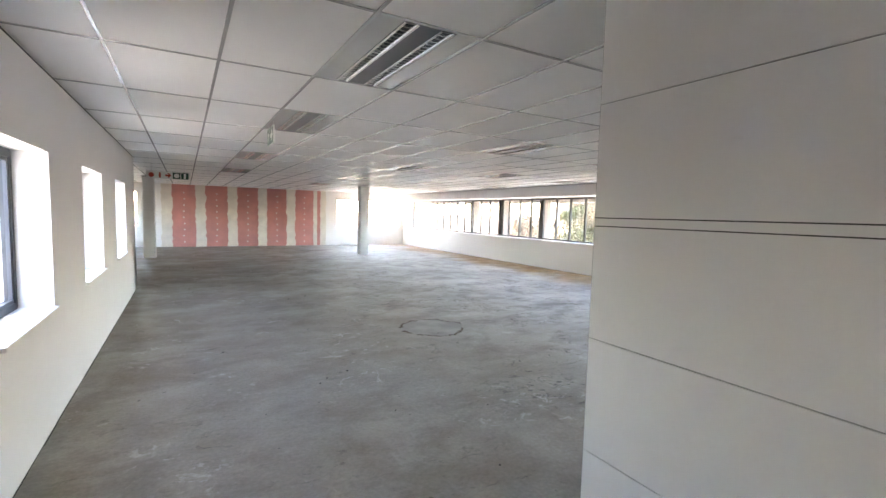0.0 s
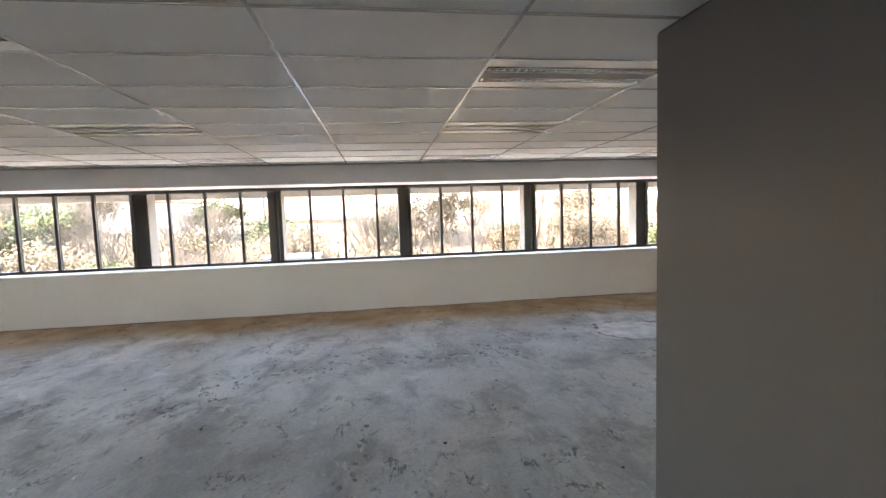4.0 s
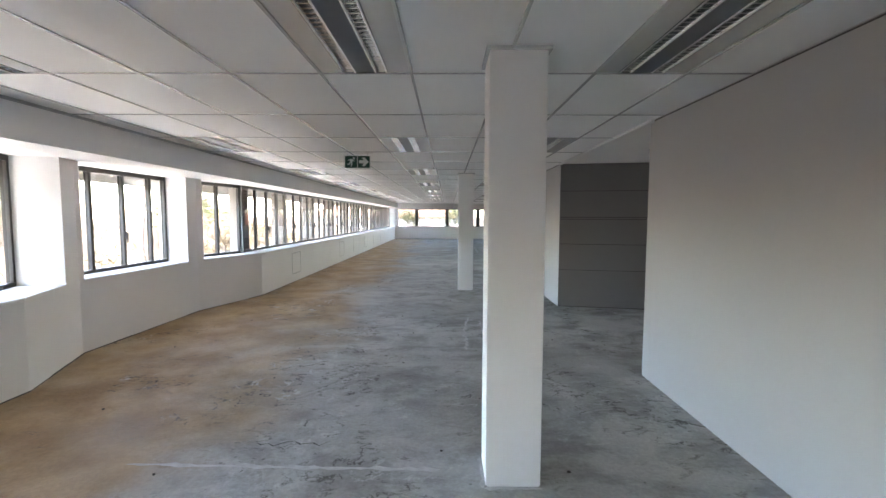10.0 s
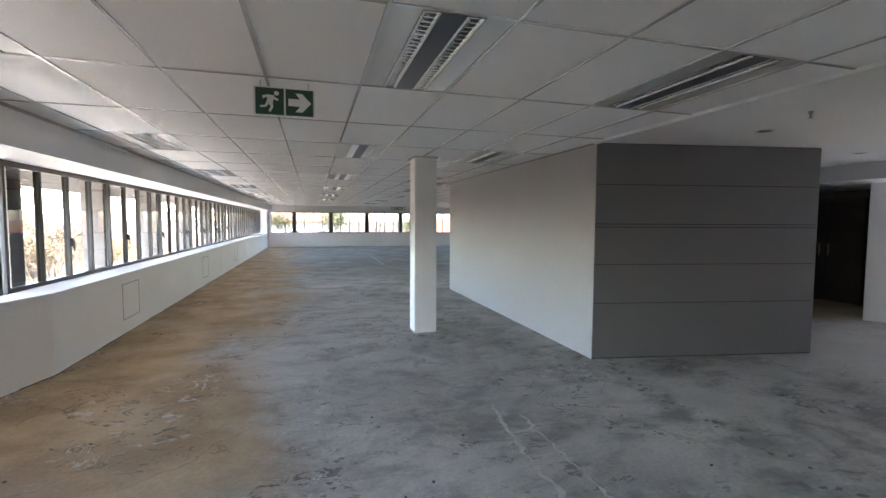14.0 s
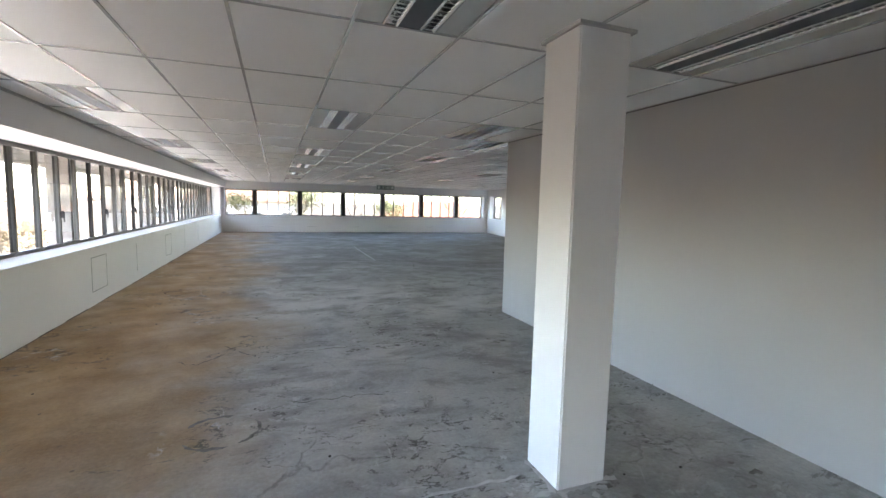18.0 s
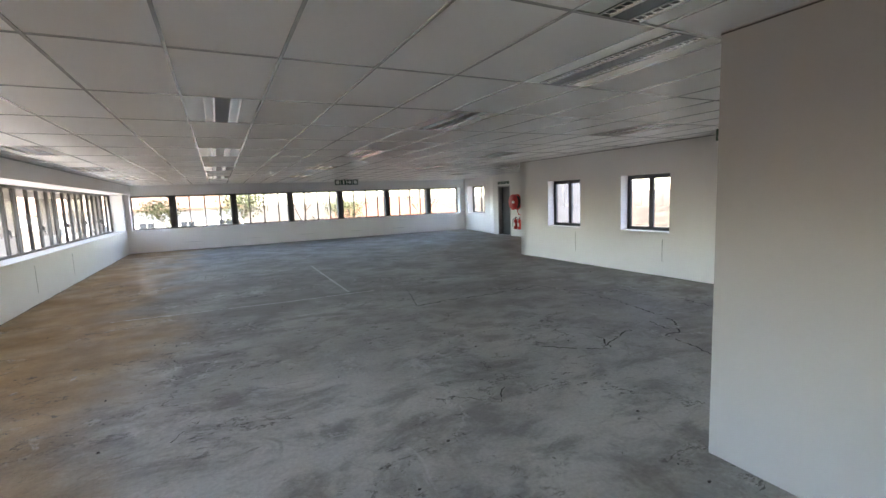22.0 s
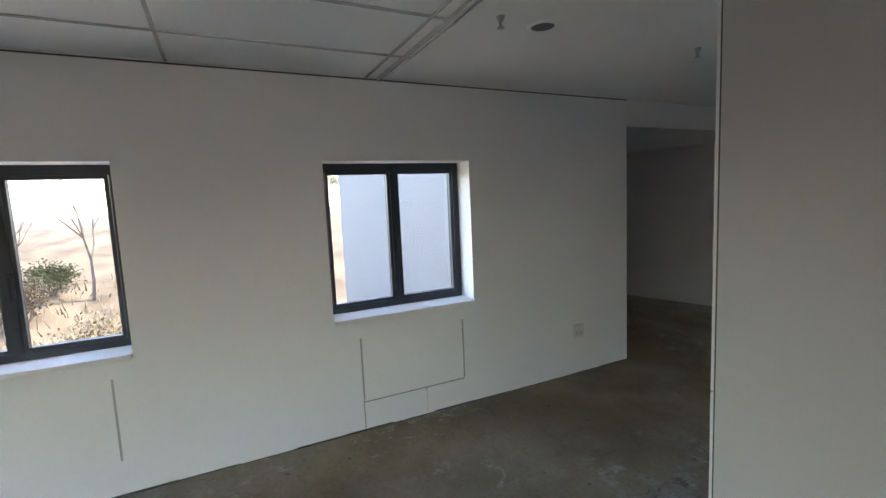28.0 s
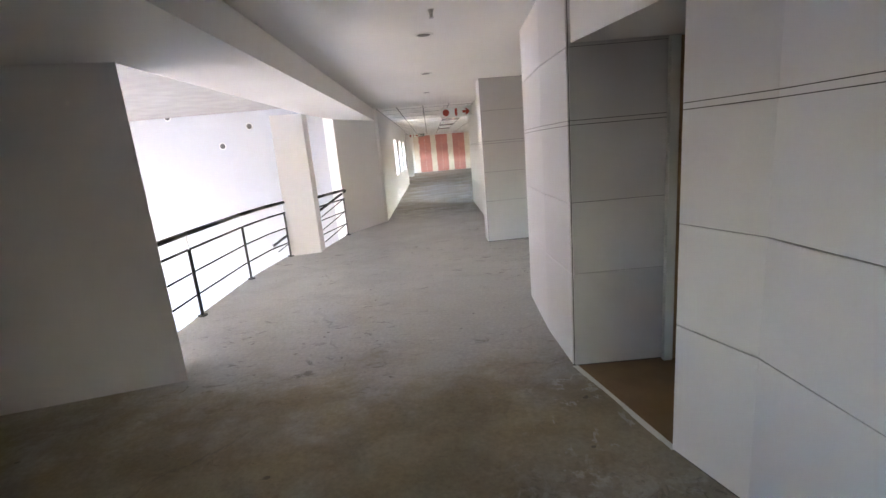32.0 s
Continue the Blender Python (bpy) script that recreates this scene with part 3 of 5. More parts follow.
for j in range(-28, 19):
    y = GRID_Y + 1.2 * j
    for i in range(-9, 18):
        x0 = GRID_X + 0.6 * i
        if not in_block(x0 + 0.3, y):
            box(bm, x0 + 0.009, x0 + 0.591, y - 0.009, y + 0.009, ZC - 0.001, ZC + 0.03)
ceil = part("ceiling", bm, [M_TILE, M_TBAR])
for p in ceil.data.polygons:
    p.material_index = 0 if abs(p.area - 0.72) < 0.01 else 1
tagged(ceil, "white suspended ceiling of long satin tiles in a steel grid", "ceiling", kind="structure")


# columns
def column(x, y, w=0.325):
    ob = thing("column", "square white painted column on the bare floor", "column", "columns of the office floor", "structure")
    bm = bmesh.new()
    box(bm, -w / 2, w / 2, -w / 2, w / 2, 0, ZC + 0.1)
    bevelled(bm, 0.008, 2)
    part("shaft", bm, M_WALL, ob)
    bm = bmesh.new()
    box(bm, -w / 2 - 0.02, w / 2 + 0.02, -w / 2 - 0.02, w / 2 + 0.02, ZC - 0.014, ZC + 0.02)
    part("ceiling_trim", bm, M_TBAR, ob)
    ob.matrix_world = pose(x, y, 0)
    return ob


for x, y in ((5.665, -3.40), (5.655, -10.60), (5.95, 15.3), (-0.88, 15.9)):
    column(x, y)


# ---- windows ----
def window_run(name, p0, p1, y_in, za, zb, cuts, posts=(), handles=(), frame=None, glass=None, depth=0.06, post_w=0.24, label="", shade=False):
    """A row of panes in one frame between p0 and p1; cuts are the distances of the mullions, posts those of the grey piers outside it."""
    m, ln = along(p0, p1)
    frame, glass = frame or M_FRAME, glass or M_GLASS
    ob = thing(name, label or "dark bronze aluminium ribbon window with narrow panes", "window", kind="structure")
    def bar(nm, s0, s1, z0, z1, d=depth, y=y_in):
        bm = bmesh.new()
        box(bm, s0, s1, y, y + d, z0, z1, m)
        return part(nm, bm, frame, ob)
    w = 0.046
    bar("head_rail", 0, ln, zb - 0.06, zb)
    bar("bottom_rail", 0, ln, za, za + 0.05)
    bar("jamb", 0, w, za + 0.05, zb - 0.06), bar("jamb", ln - w, ln, za + 0.05, zb - 0.06)
    for c in cuts:
        bar("mullion", c - w / 2, c + w / 2, za + 0.05, zb - 0.06)
    edges = [w / 2, *cuts, ln - w / 2]
    for a, c in zip(edges[:-1], edges[1:]):
        bm = bmesh.new()
        y = y_in + depth * 0.5
        bm.faces.new([bm.verts.new(m @ Vector(v)) for v in ((a, y, za + 0.03), (c, y, za + 0.03), (c, y, zb - 0.03), (a, y, zb - 0.03))])
        g = part("pane", bm, glass, ob)
        g.visible_shadow = shade
    for c in handles:
        bm = bmesh.new()
        box(bm, c - 0.012, c + 0.012, y_in - 0.03, y_in, za + 0.42, za + 0.52, m)
        box(bm, c - 0.008, c + 0.008, y_in - 0.045, y_in - 0.03, za + 0.36, za + 0.5, m)
        part("handle", bm, M_RUBBER, ob, "black casement handle")
    for c in posts:
        bm = bmesh.new()
        box(bm, c - post_w / 2, c + post_w / 2, y_in + depth + 0.03, y_in + depth + 0.03 + post_w * 1.2, za - 0.4, zb + 0.3, m)
        tagged(part("pier", bm, M_PIER), "grey concrete pier behind the window panes", "pier", "piers outside the windows", "structure")
    return ob


def sill_board(p0, p1, y0, y1, z, name="window_sill", over=0.015, th=0.03):
    m, ln = along(p0, p1)
    bm = bmesh.new()
    box(bm, 0.0, ln, y0 - over, y1, z - th + 0.004, z + 0.004, m)
    bevelled(bm, 0.004)
    return tagged(part(name, bm, M_WALL), "white painted window sill", "sill", kind="structure")


D_N, D_B, D_S = 0.42, 0.38, 0.38   # set-back of the frames
# east, north part: panes of 0.597 with piers at every fourth mullion but one
y_of = lambda k: 0.05 + 0.597 * k
ks = range(-6, 31)
cutsN = sorted(19.9 - y_of(k) - 0.05 for k in ks if 0.3 < 19.85 - y_of(k) < 24.1)
postsN = [19.85 - y for y in (y_of(-6) + 0.06, y_of(-2) + 0.02, y_of(2) + 0.08, y_of(6) + 0.04, y_of(10) - 0.1, y_of(17) + 0.15, y_of(21) - 0.05, y_of(24) + 0.15)]
window_run("window_east_north", (XE, YN - 0.35), (XE, -4.54), D_N, SILL, HEAD, cutsN, postsN, [cutsN[k] for k in (6, 14, 20, 25, 28, 32, 36) if k < len(cutsN)])


def sub(p0, p1, a, c):
    m, _ = along(p0, p1)
    u, v = m @ Vector((a, 0, 0)), m @ Vector((c, 0, 0))
    return (u.x, u.y), (v.x, v.y)
a, c = sub((XE, -4.62), (10.28, -5.75), 0.085, 0.86)
window_run("window_bay_north", a, c, D_N, SILL, HEAD, [0.36], (), [0.36])
a, c = sub((10.28, -5.75), (10.24, -8.15), 0.07, 2.12)
window_run("window_bay", a, c, 0.33, SILL, HEAD, [0.55, 1.12, 1.68], (), [1.12])
a, c = sub((10.24, -8.15), (9.8, -9.65), 0.12, 1.42)
window_run("window_bay_south", a, c, 0.35, SILL, HEAD, [0.70], (), [0.70])
cutsS = [0.06 + 0.605 * k for k in range(1, 38)]
postsS = [0.36] + [0.17 + 2.42 * k for k in range(1, 10)]
window_run("window_east_south", (9.8, -9.69), (9.8, -32.8), D_S, SILL, HEAD, cutsS, postsS, [cutsS[k] for k in range(1, 36, 3)])
sx = [9.65 - (8.228 + 1.028 * (x - 8.24)) for x in (8.24, 7.72, 7.2, 6.66, 6.11, 5.58, 5.03, 4.46, 3.91, 3.38, 2.84, 2.3, 1.77, 1.22, 0.66, 0.1, -0.45, -0.98, -1.52, -2.06, -2.59)]
window_run("window_south", (9.65, YS), (-4.45, YS), 0.34, SILL, HEAD - 0.06, sx, [9.65 - (8.228 + 1.028 * (x - 8.24)) for x in (8.3, 6.15, 3.95, 1.8, -0.42, -2.56)], [sx[2], sx[7], sx[11], sx[15]], glass=M_DIMGLASS_S)
a, c = sub((-4.7, YS), (-4.2, -29.85), 0.45, 2.6)
window_run("window_southwest", a, c, 0.28, SILL, HEAD - 0.06, [1.1], (), (), glass=M_DIMGLASS_S)
a, c = sub((-3.85, YN), (XE, YN), 10.25, 13.45)
window_run("window_north", a, c, 0.36, SILL, HEAD, [0.5, 1.0, 1.5], [1.62], ())
a, c = sub((-3.85, YN), (XE, YN), 1.85, 2.35)
window_run("window_north_narrow", a, c, 0.3, SILL, HEAD, [], (), ())
a, c = sub((-3.85, 9.48), (-3.85, YN), 7.6, 9.9)
window_run("window_northwest", a, c, 0.22, SILL, HEAD, [0.75, 1.5], (), ())
for p, q, d in (((XE, YN - 0.35), (XE, -4.60), D_N), ((10.28, -5.82), (10.245, -7.87), 0.33), ((9.8, -9.69), (9.8, -32.8), D_S),
                ((9.65, YS), (-4.45, YS), 0.34), ((6.4, YN), (9.6, YN), 0.36)):
    sill_board(p, q, 0.0, d, SILL)
for (p, q), d in ((sub((XE, -4.62), (10.28, -5.75), 0.0, 0.86), D_N), (sub((10.24, -8.15), (9.8, -9.65), 0.12, 1.55), 0.35)):
    sill_board(p, q, 0.0, d, SILL + 0.002)


def casement(name, y0, y1, XW=XW, glass=M_DIMGLASS_W):
    """A two-light casement in the west wall."""
    ob = window_run(name, (XW, y0), (XW, y1), 0.20, 0.855, 1.97, [(y1 - y0) / 2], (), [(y1 - y0) / 2 + 0.02], M_BLUEFRAME, glass, 0.06,
                    label="two-light charcoal aluminium casement window in a deep white reveal")
    m, ln = along((XW, y0), (XW, y1))
    for k in range(2):
        a, c = (0.052, ln / 2 - 0.026) if k == 0 else (ln / 2 + 0.026, ln - 0.052)
        bm = bmesh.new()
        for s0, s1, z0, z1 in ((a, a + 0.022, 0.905, 1.91), (c - 0.022, c, 0.905, 1.91), (a + 0.022, c - 0.022, 0.905, 0.927), (a + 0.022, c - 0.022, 1.888, 1.91)):
            box(bm, s0, s1, 0.207, 0.252, z0, z1, m)
        part("sash", bm, M_BLUEFRAME, ob)
    sill_board((XW, y0), (XW, y1), -0.02, 0.20, 0.855)
    return ob


for k, (a, c) in enumerate(wins):
    casement("window_west_%d" % (k + 1), -22.96 + a, -22.96 + c)
for k, (a, c) in enumerate(nwins):
    casement("window_west_%d" % (k + 5), -2.1 + a, -2.1 + c, XN, M_DIMGLASS_NW)

# ---- pink fire-board wall ----
pw = thing("fire_board_wall", "pink fire-rated boards with pale filled joints, unpainted", "wall boarding", kind="structure")
rnd = random.Random(3)
def band(x0, x1, name, material, proud, wob):
    bm = bmesh.new()
    n = 22
    rows = []
    for k in range(n + 1):
        z = 0.0 + (ZC - 0.01) * k / n
        d0, d1 = (rnd.uniform(-wob, wob), rnd.uniform(-wob, wob)) if wob else (0, 0)
        rows.append([bm.verts.new((x0 + d0, YN - proud, z)), bm.verts.new((x1 + d1, YN - proud, z)), bm.verts.new((x1 + d1, YN - 0.002, z)), bm.verts.new((x0 + d0, YN - 0.002, z))])
    for r, s in zip(rows[:-1], rows[1:]):
        for i in range(4):
            bm.faces.new([r[i], r[(i + 1) % 4], s[(i + 1) % 4], s[i]])
    bm.faces.new(rows[0]), bm.faces.new(rows[-1])
    return part(name, bm, material, pw)
x = -0.56
for k in range(6):
    band(x, x + (1.19 if k < 5 else 0.17), "board", M_PINK, 0.012, 0)
    x += 1.2
for k in range(-1, 4):
    xc = 0.67 + 1.2 * k
    band(xc - 0.19, xc + 0.19, "filled_joint", M_CREAM, 0.016, 0.03)
band(5.28, 5.455, "filled_joint", M_CREAM, 0.016, 0.015)
band(5.60, 5.86, "filled_joint", M_CREAM, 0.016, 0.02)
for k in range(5):
    for r in range(9):
        bm = bmesh.new()
        z = 0.2 + 0.25 * r
        cx = 0.07 + 1.2 * k + rnd.uniform(-0.02, 0.02)
        box(bm, cx - 0.025, cx + 0.03, YN - 0.0155, YN - 0.011, z - 0.02, z + 0.025)
        part("filled_screw_spot", bm, M_CREAM, pw)

# ---- light fittings ----
def light_fitting():
    ob = thing("ceiling_light", "recessed twin-louvre office light, unlit, chrome louvres beside a dark centre tray", "ceiling light", "ceiling lights")
    z = ZC
    bm = bmesh.new()
    for s in (-1, 1):
        x0, x1 = sorted((s * 0.150, s * 0.2875))
        vs = [bm.verts.new(v) for v in ((x0, 0.0125, z + 0.004), (x1, 0.0125, z + 0.004), (x1, 1.1875, z + 0.004), (x0, 1.1875, z + 0.004))]
        bm.faces.new(vs)
    part("infill_tray", bm, M_INFILL, ob, "grey infill strips")
    bm = bmesh.new()
    box(bm, -0.15, 0.15, 0.0125, 1.1875, z + 0.075, z + 0.09)
    for s in (-1, 1):
        x0, x1 = sorted((s * 0.146, s * 0.15))
        box(bm, x0, x1, 0.0125, 1.1875, z + 0.0, z + 0.075)
        box(bm, -0.146, 0.146, *sorted((0.6 + s * 0.5875, 0.6 + s * 0.583)), z, z + 0.075)
    part("housing", bm, M_HOUSING, ob)
    quick("centre_tray", (-0.062, 0.062, 0.018, 1.182, z + 0.001, z + 0.06), M_TRAY, ob, "dark blue-grey centre tray")
    for s in (-1, 1):
        bm = bmesh.new()
        xa, xb = sorted((s * 0.068, s * 0.140))
        for x in (xa, xb):
            rim = [[bm.verts.new((x + 0.011 * math.cos(a), y, z + 0.009 - 0.012 * math.sin(a))) for a in (math.pi * q / 8 for q in range(9))] for y in (0.02, 1.18)]
            for q in range(8):
                f = bm.faces.new([rim[0][q], rim[0][q + 1], rim[1][q + 1], rim[1][q]])
                f.smooth = True
        for k in range(24):
            y = 0.035 + 1.13 * k / 23
            vs = [bm.verts.new((x, y + d, z + h)) for d, h in ((-0.009, 0.045), (-0.005, 0.003), (0.005, 0.003), (0.009, 0.045)) for x in (xa, xb)]
            for a in (0, 2, 4):
                bm.faces.new([vs[a], vs[a + 1], vs[a + 3], vs[a + 2]])
        part("louvre", bm, M_CHROME, ob, "chrome louvre")
    return ob


first = light_fitting()
first.matrix_world = pose(FIX[0][0], FIX[0][1], 0)
for x, y in FIX[1:]:
    copy_thing(first, pose(x, y, 0))

# ---- outside ----
M_GRASS = mat("dry_grass", (0.125, 0.098, 0.066), 0.95, var=0.45, scale=0.9, bump=0.3, bscale=6)
M_LEAF = mat("foliage", (0.105, 0.12, 0.05), 0.8, var=0.4, scale=2.5, obj_rand=0.3)
M_TWIG = mat("bare_twigs", (0.20, 0.165, 0.125), 0.9, var=0.25, scale=4)
M_ROOF = mat("clay_roof_tiles", (0.30, 0.19, 0.13), 0.85, var=0.25, scale=2.0, bump=0.3, bscale=8)
M_RENDER = mat("pale_render", (0.66, 0.62, 0.56), 0.85, var=0.06, scale=1.0)

M_HALLWALL = mat("grey_hall_render", (0.33, 0.325, 0.316), 0.85, var=0.05, scale=0.8, bump=0.1, bscale=30)
M_PALEBLUE = mat("pale_blue_grey_paint", (0.50, 0.525, 0.56), 0.8, var=0.03, scale=0.6, bump=0.05, bscale=90)
M_HALLTILE = mat("pale_hall_tile", (0.62, 0.61, 0.59), 0.35, var=0.06, scale=1.5)
# ---- stair hall beyond the void ----
wall("wall_hall_north", (-10.5, -1.75), (-1.1, -1.75), 0.3, -3.6, 3.2, material=M_PALEBLUE, label="pale blue-grey painted wall of the stair hall")
wall("wall_hall_south", (-1.035, -12.15), (-10.6, -12.15), 0.25, -3.6, 3.4, material=M_HALLWALL, label="pale rendered outer wall of the stair hall")
wall("wall_hall_west", (-10.5, -12.15), (-10.5, -1.75), 0.3, -3.6, 3.2, [(0.6, 9.8, -3.3, 0.85)])
window_run("window_hall", (-10.5, -11.55), (-10.5, -2.35), 0.1, -3.3, 0.85, [1.15 * k for k in range(1, 8)], glass=M_HALLGLASS, shade=True, label="tall glazed front of the stair hall in dark frames")
bm = bmesh.new()
box(bm, -10.5, -1.0, -12.15, -1.75, -3.7, -3.55)
tagged(part("floor_hall", bm, M_HALLTILE), "pale tiled floor of the lower hall", "floor", kind="structure")
bm = bmesh.new()
box(bm, -9.75, -3.2, -12.15, -1.75, 2.85, 3.0)
# Unseen open strip along the west edge, added to light the hall.
box(bm, -10.5, -9.75, -12.15, -11.6, 2.85, 3.0)
box(bm, -10.5, -9.75, -2.3, -1.75, 2.85, 3.0)
for k in range(5):
    box(bm, -10.5, -9.75, -10.1 + 1.6 * k, -10.02 + 1.6 * k, 2.87, 2.98)
tagged(part("ceiling_hall", bm, M_PLASTER), "white plasterboard ceiling of the stair hall, with an open strip added for light", "ceiling", kind="structure")
bm = bmesh.new()
for (x0, y0), (x1, y1) in zip(VOID_EDGE[1:-1], VOID_EDGE[2:]):
    q = [bm.verts.new(v) for v in ((x0, y0, 0.0), (x1, y1, 0.0), (x1, y1, -0.55), (x0, y0, -0.55))]
    bm.faces.new(q)
tagged(part("slab_edge", bm, M_WALL), "white painted slab edge at the void", "edge", kind="structure")
prism("column_void", [(-2.12, -5.06), (-1.635, -4.98), (-1.65, -4.62), (-2.15, -4.66)], -3.55, 2.29, M_WALL, "white plastered pier between two railings", "column")


def tube(bm, pts, r, seg=10):
    for p, q in zip(pts[:-1], pts[1:]):
        cyl(bm, p, q, r, seg=seg)
    for p in pts[1:-1]:
        bmesh.ops.create_uvsphere(bm, u_segments=seg, v_segments=6, radius=r, matrix=Matrix.Translation(p))


def railing(pts, posts, name="railing"):
    ob = thing(name, "charcoal steel railing with three bars and a raised handrail", "railing", "railings at the void")
    for z, r, nm in ((0.74, 0.014, "bar"), (0.49, 0.010, "bar"), (0.24, 0.010, "bar"), (0.91, 0.026, "handrail")):
        bm = bmesh.new()
        tube(bm, [(x, y, z) for x, y in pts], r)
        part(nm, bm, M_RAIL, ob, smooth=True)
    for x, y in posts:
        bm = bmesh.new()
        box(bm, x - 0.006, x + 0.006, y - 0.028, y + 0.028, 0.0, 0.75)
        bevelled(bm, 0.003)
        part("post", bm, M_RAIL, ob)
        bm = bmesh.new()
        cyl(bm, (x, y, 0.74), (x, y, 0.90), 0.008, seg=8)
        part("stem", bm, M_PLASTIC, ob, "thin pale stem under the handrail")
        bm = bmesh.new()
        cyl(bm, (x, y, 0.0), (x, y, 0.012), 0.05, seg=14)
        part("base_plate", bm, M_RAIL, ob)
    return ob


railing([(-2.24, -9.36), (-2.255, -8.4), (-2.28, -7.8), (-2.3, -6.4), (-2.24, -5.6), (-2.12, -5.05)], [(-2.265, -7.82), (-2.29, -6.38), (-2.13, -5.07)])
r2 = railing([(-1.67, -4.66), (-1.55, -4.0), (-1.435, -3.45)], [(-1.44, -3.47)])
bm = bmesh.new()
for k, z in enumerate((0.74, 0.49, 0.24)):
    tube(bm, [(-1.435, -3.45, z), (-2.6, -4.3, z - 0.8)], 0.010)
tube(bm, [(-1.435, -3.45, 0.91), (-1.41, -3.36, 0.89), (-1.45, -3.30, 0.86), (-2.7, -4.25, 0.05)], 0.024)
part("stair_rail", bm, M_RAIL, r2, "sloping rails going down the stair", True)


# ---- ceiling fittings of the corridor ----
def downlight(x, y, z, tilt=0):
    ob = thing("downlight", "round white recessed downlight, unlit", "downlight", "downlights")
    bm = bmesh.new()
    n = 24
    rings = [(0.085, 0.0), (0.082, -0.007), (0.062, -0.007), (0.052, 0.03), (0.052, 0.06)]
    vs = [[bm.verts.new((r * math.cos(2 * math.pi * k / n), r * math.sin(2 * math.pi * k / n), h)) for k in range(n)] for r, h in rings]
    for a, c in zip(vs[:-1], vs[1:]):
        for k in range(n):
            bm.faces.new([a[k], a[(k + 1) % n], c[(k + 1) % n], c[k]])
    part("trim_ring", bm, M_PLASTIC, ob, smooth=True)
    bm = bmesh.new()
    bmesh.ops.create_circle(bm, cap_ends=True, segments=20, radius=0.06, matrix=Matrix.Translation((0, 0, -0.0035)))
    part("reflector", bm, M_HOUSING, ob, "dark unlit reflector")
    ob.matrix_world = pose(x, y, z, -tilt)
    return ob


for y in (-13.92, -12.15, -10.27, -8.3, -6.25, -4.24):
    downlight(0.40, y, ZC - 0.006)
for x, z in ((-5.5, 2.76), (-3.7, 2.42), (-4.38, 2.03)):
    downlight(x, -1.752, z, 90)
for y in (-7.6, -6.2):
    downlight(2.9, y, ZC - 0.006)


def sprinkler(x, y):
    ob = thing("sprinkler", "small brass pendant sprinkler head below the ceiling", "sprinkler", "sprinkler heads")
    bm = bmesh.new()
    cyl(bm, (0, 0, 0), (0, 0, -0.022), 0.022, 0.012)
    cyl(bm, (0, 0, -0.02), (0, 0, -0.05), 0.006)
    for s in (-1, 1):
        cyl(bm, (s * 0.012, 0, -0.022), (s * 0.004, 0, -0.052), 0.003, seg=6)
    part("body", bm, M_GREYMETAL, ob)
    bm = bmesh.new()
    cyl(bm, (0, 0, -0.052), (0, 0, -0.056), 0.018)
    part("deflector", bm, M_GREYMETAL, ob)
    ob.matrix_world = pose(x, y, ZC - 0.006)


for x, y in ((0.43, -14.2), (0.44, -12.75), (0.46, -9.0), (3.3, -6.9), (2.2, -6.3)):
    sprinkler(x, y)


# ---- signs ----
def flat(pts, z=0.0):
    """A flat figure in the plane of a sign: x to the right, z up, facing -y."""
    bm = bmesh.new()
    bm.faces.new([bm.verts.new((x, z, y)) for x, y in pts])
    return bm


def arrow(cx, cz, s, left=False):
    k = -1 if left else 1
    pts = [(-0.42, 0.14), (0.02, 0.14), (-0.16, 0.36), (0.1, 0.36), (0.44, 0.0), (0.1, -0.36), (-0.16, -0.36), (0.02, -0.14), (-0.42, -0.14)]
    return [(cx + k * s * x, cz + s * y) for x, y in pts]


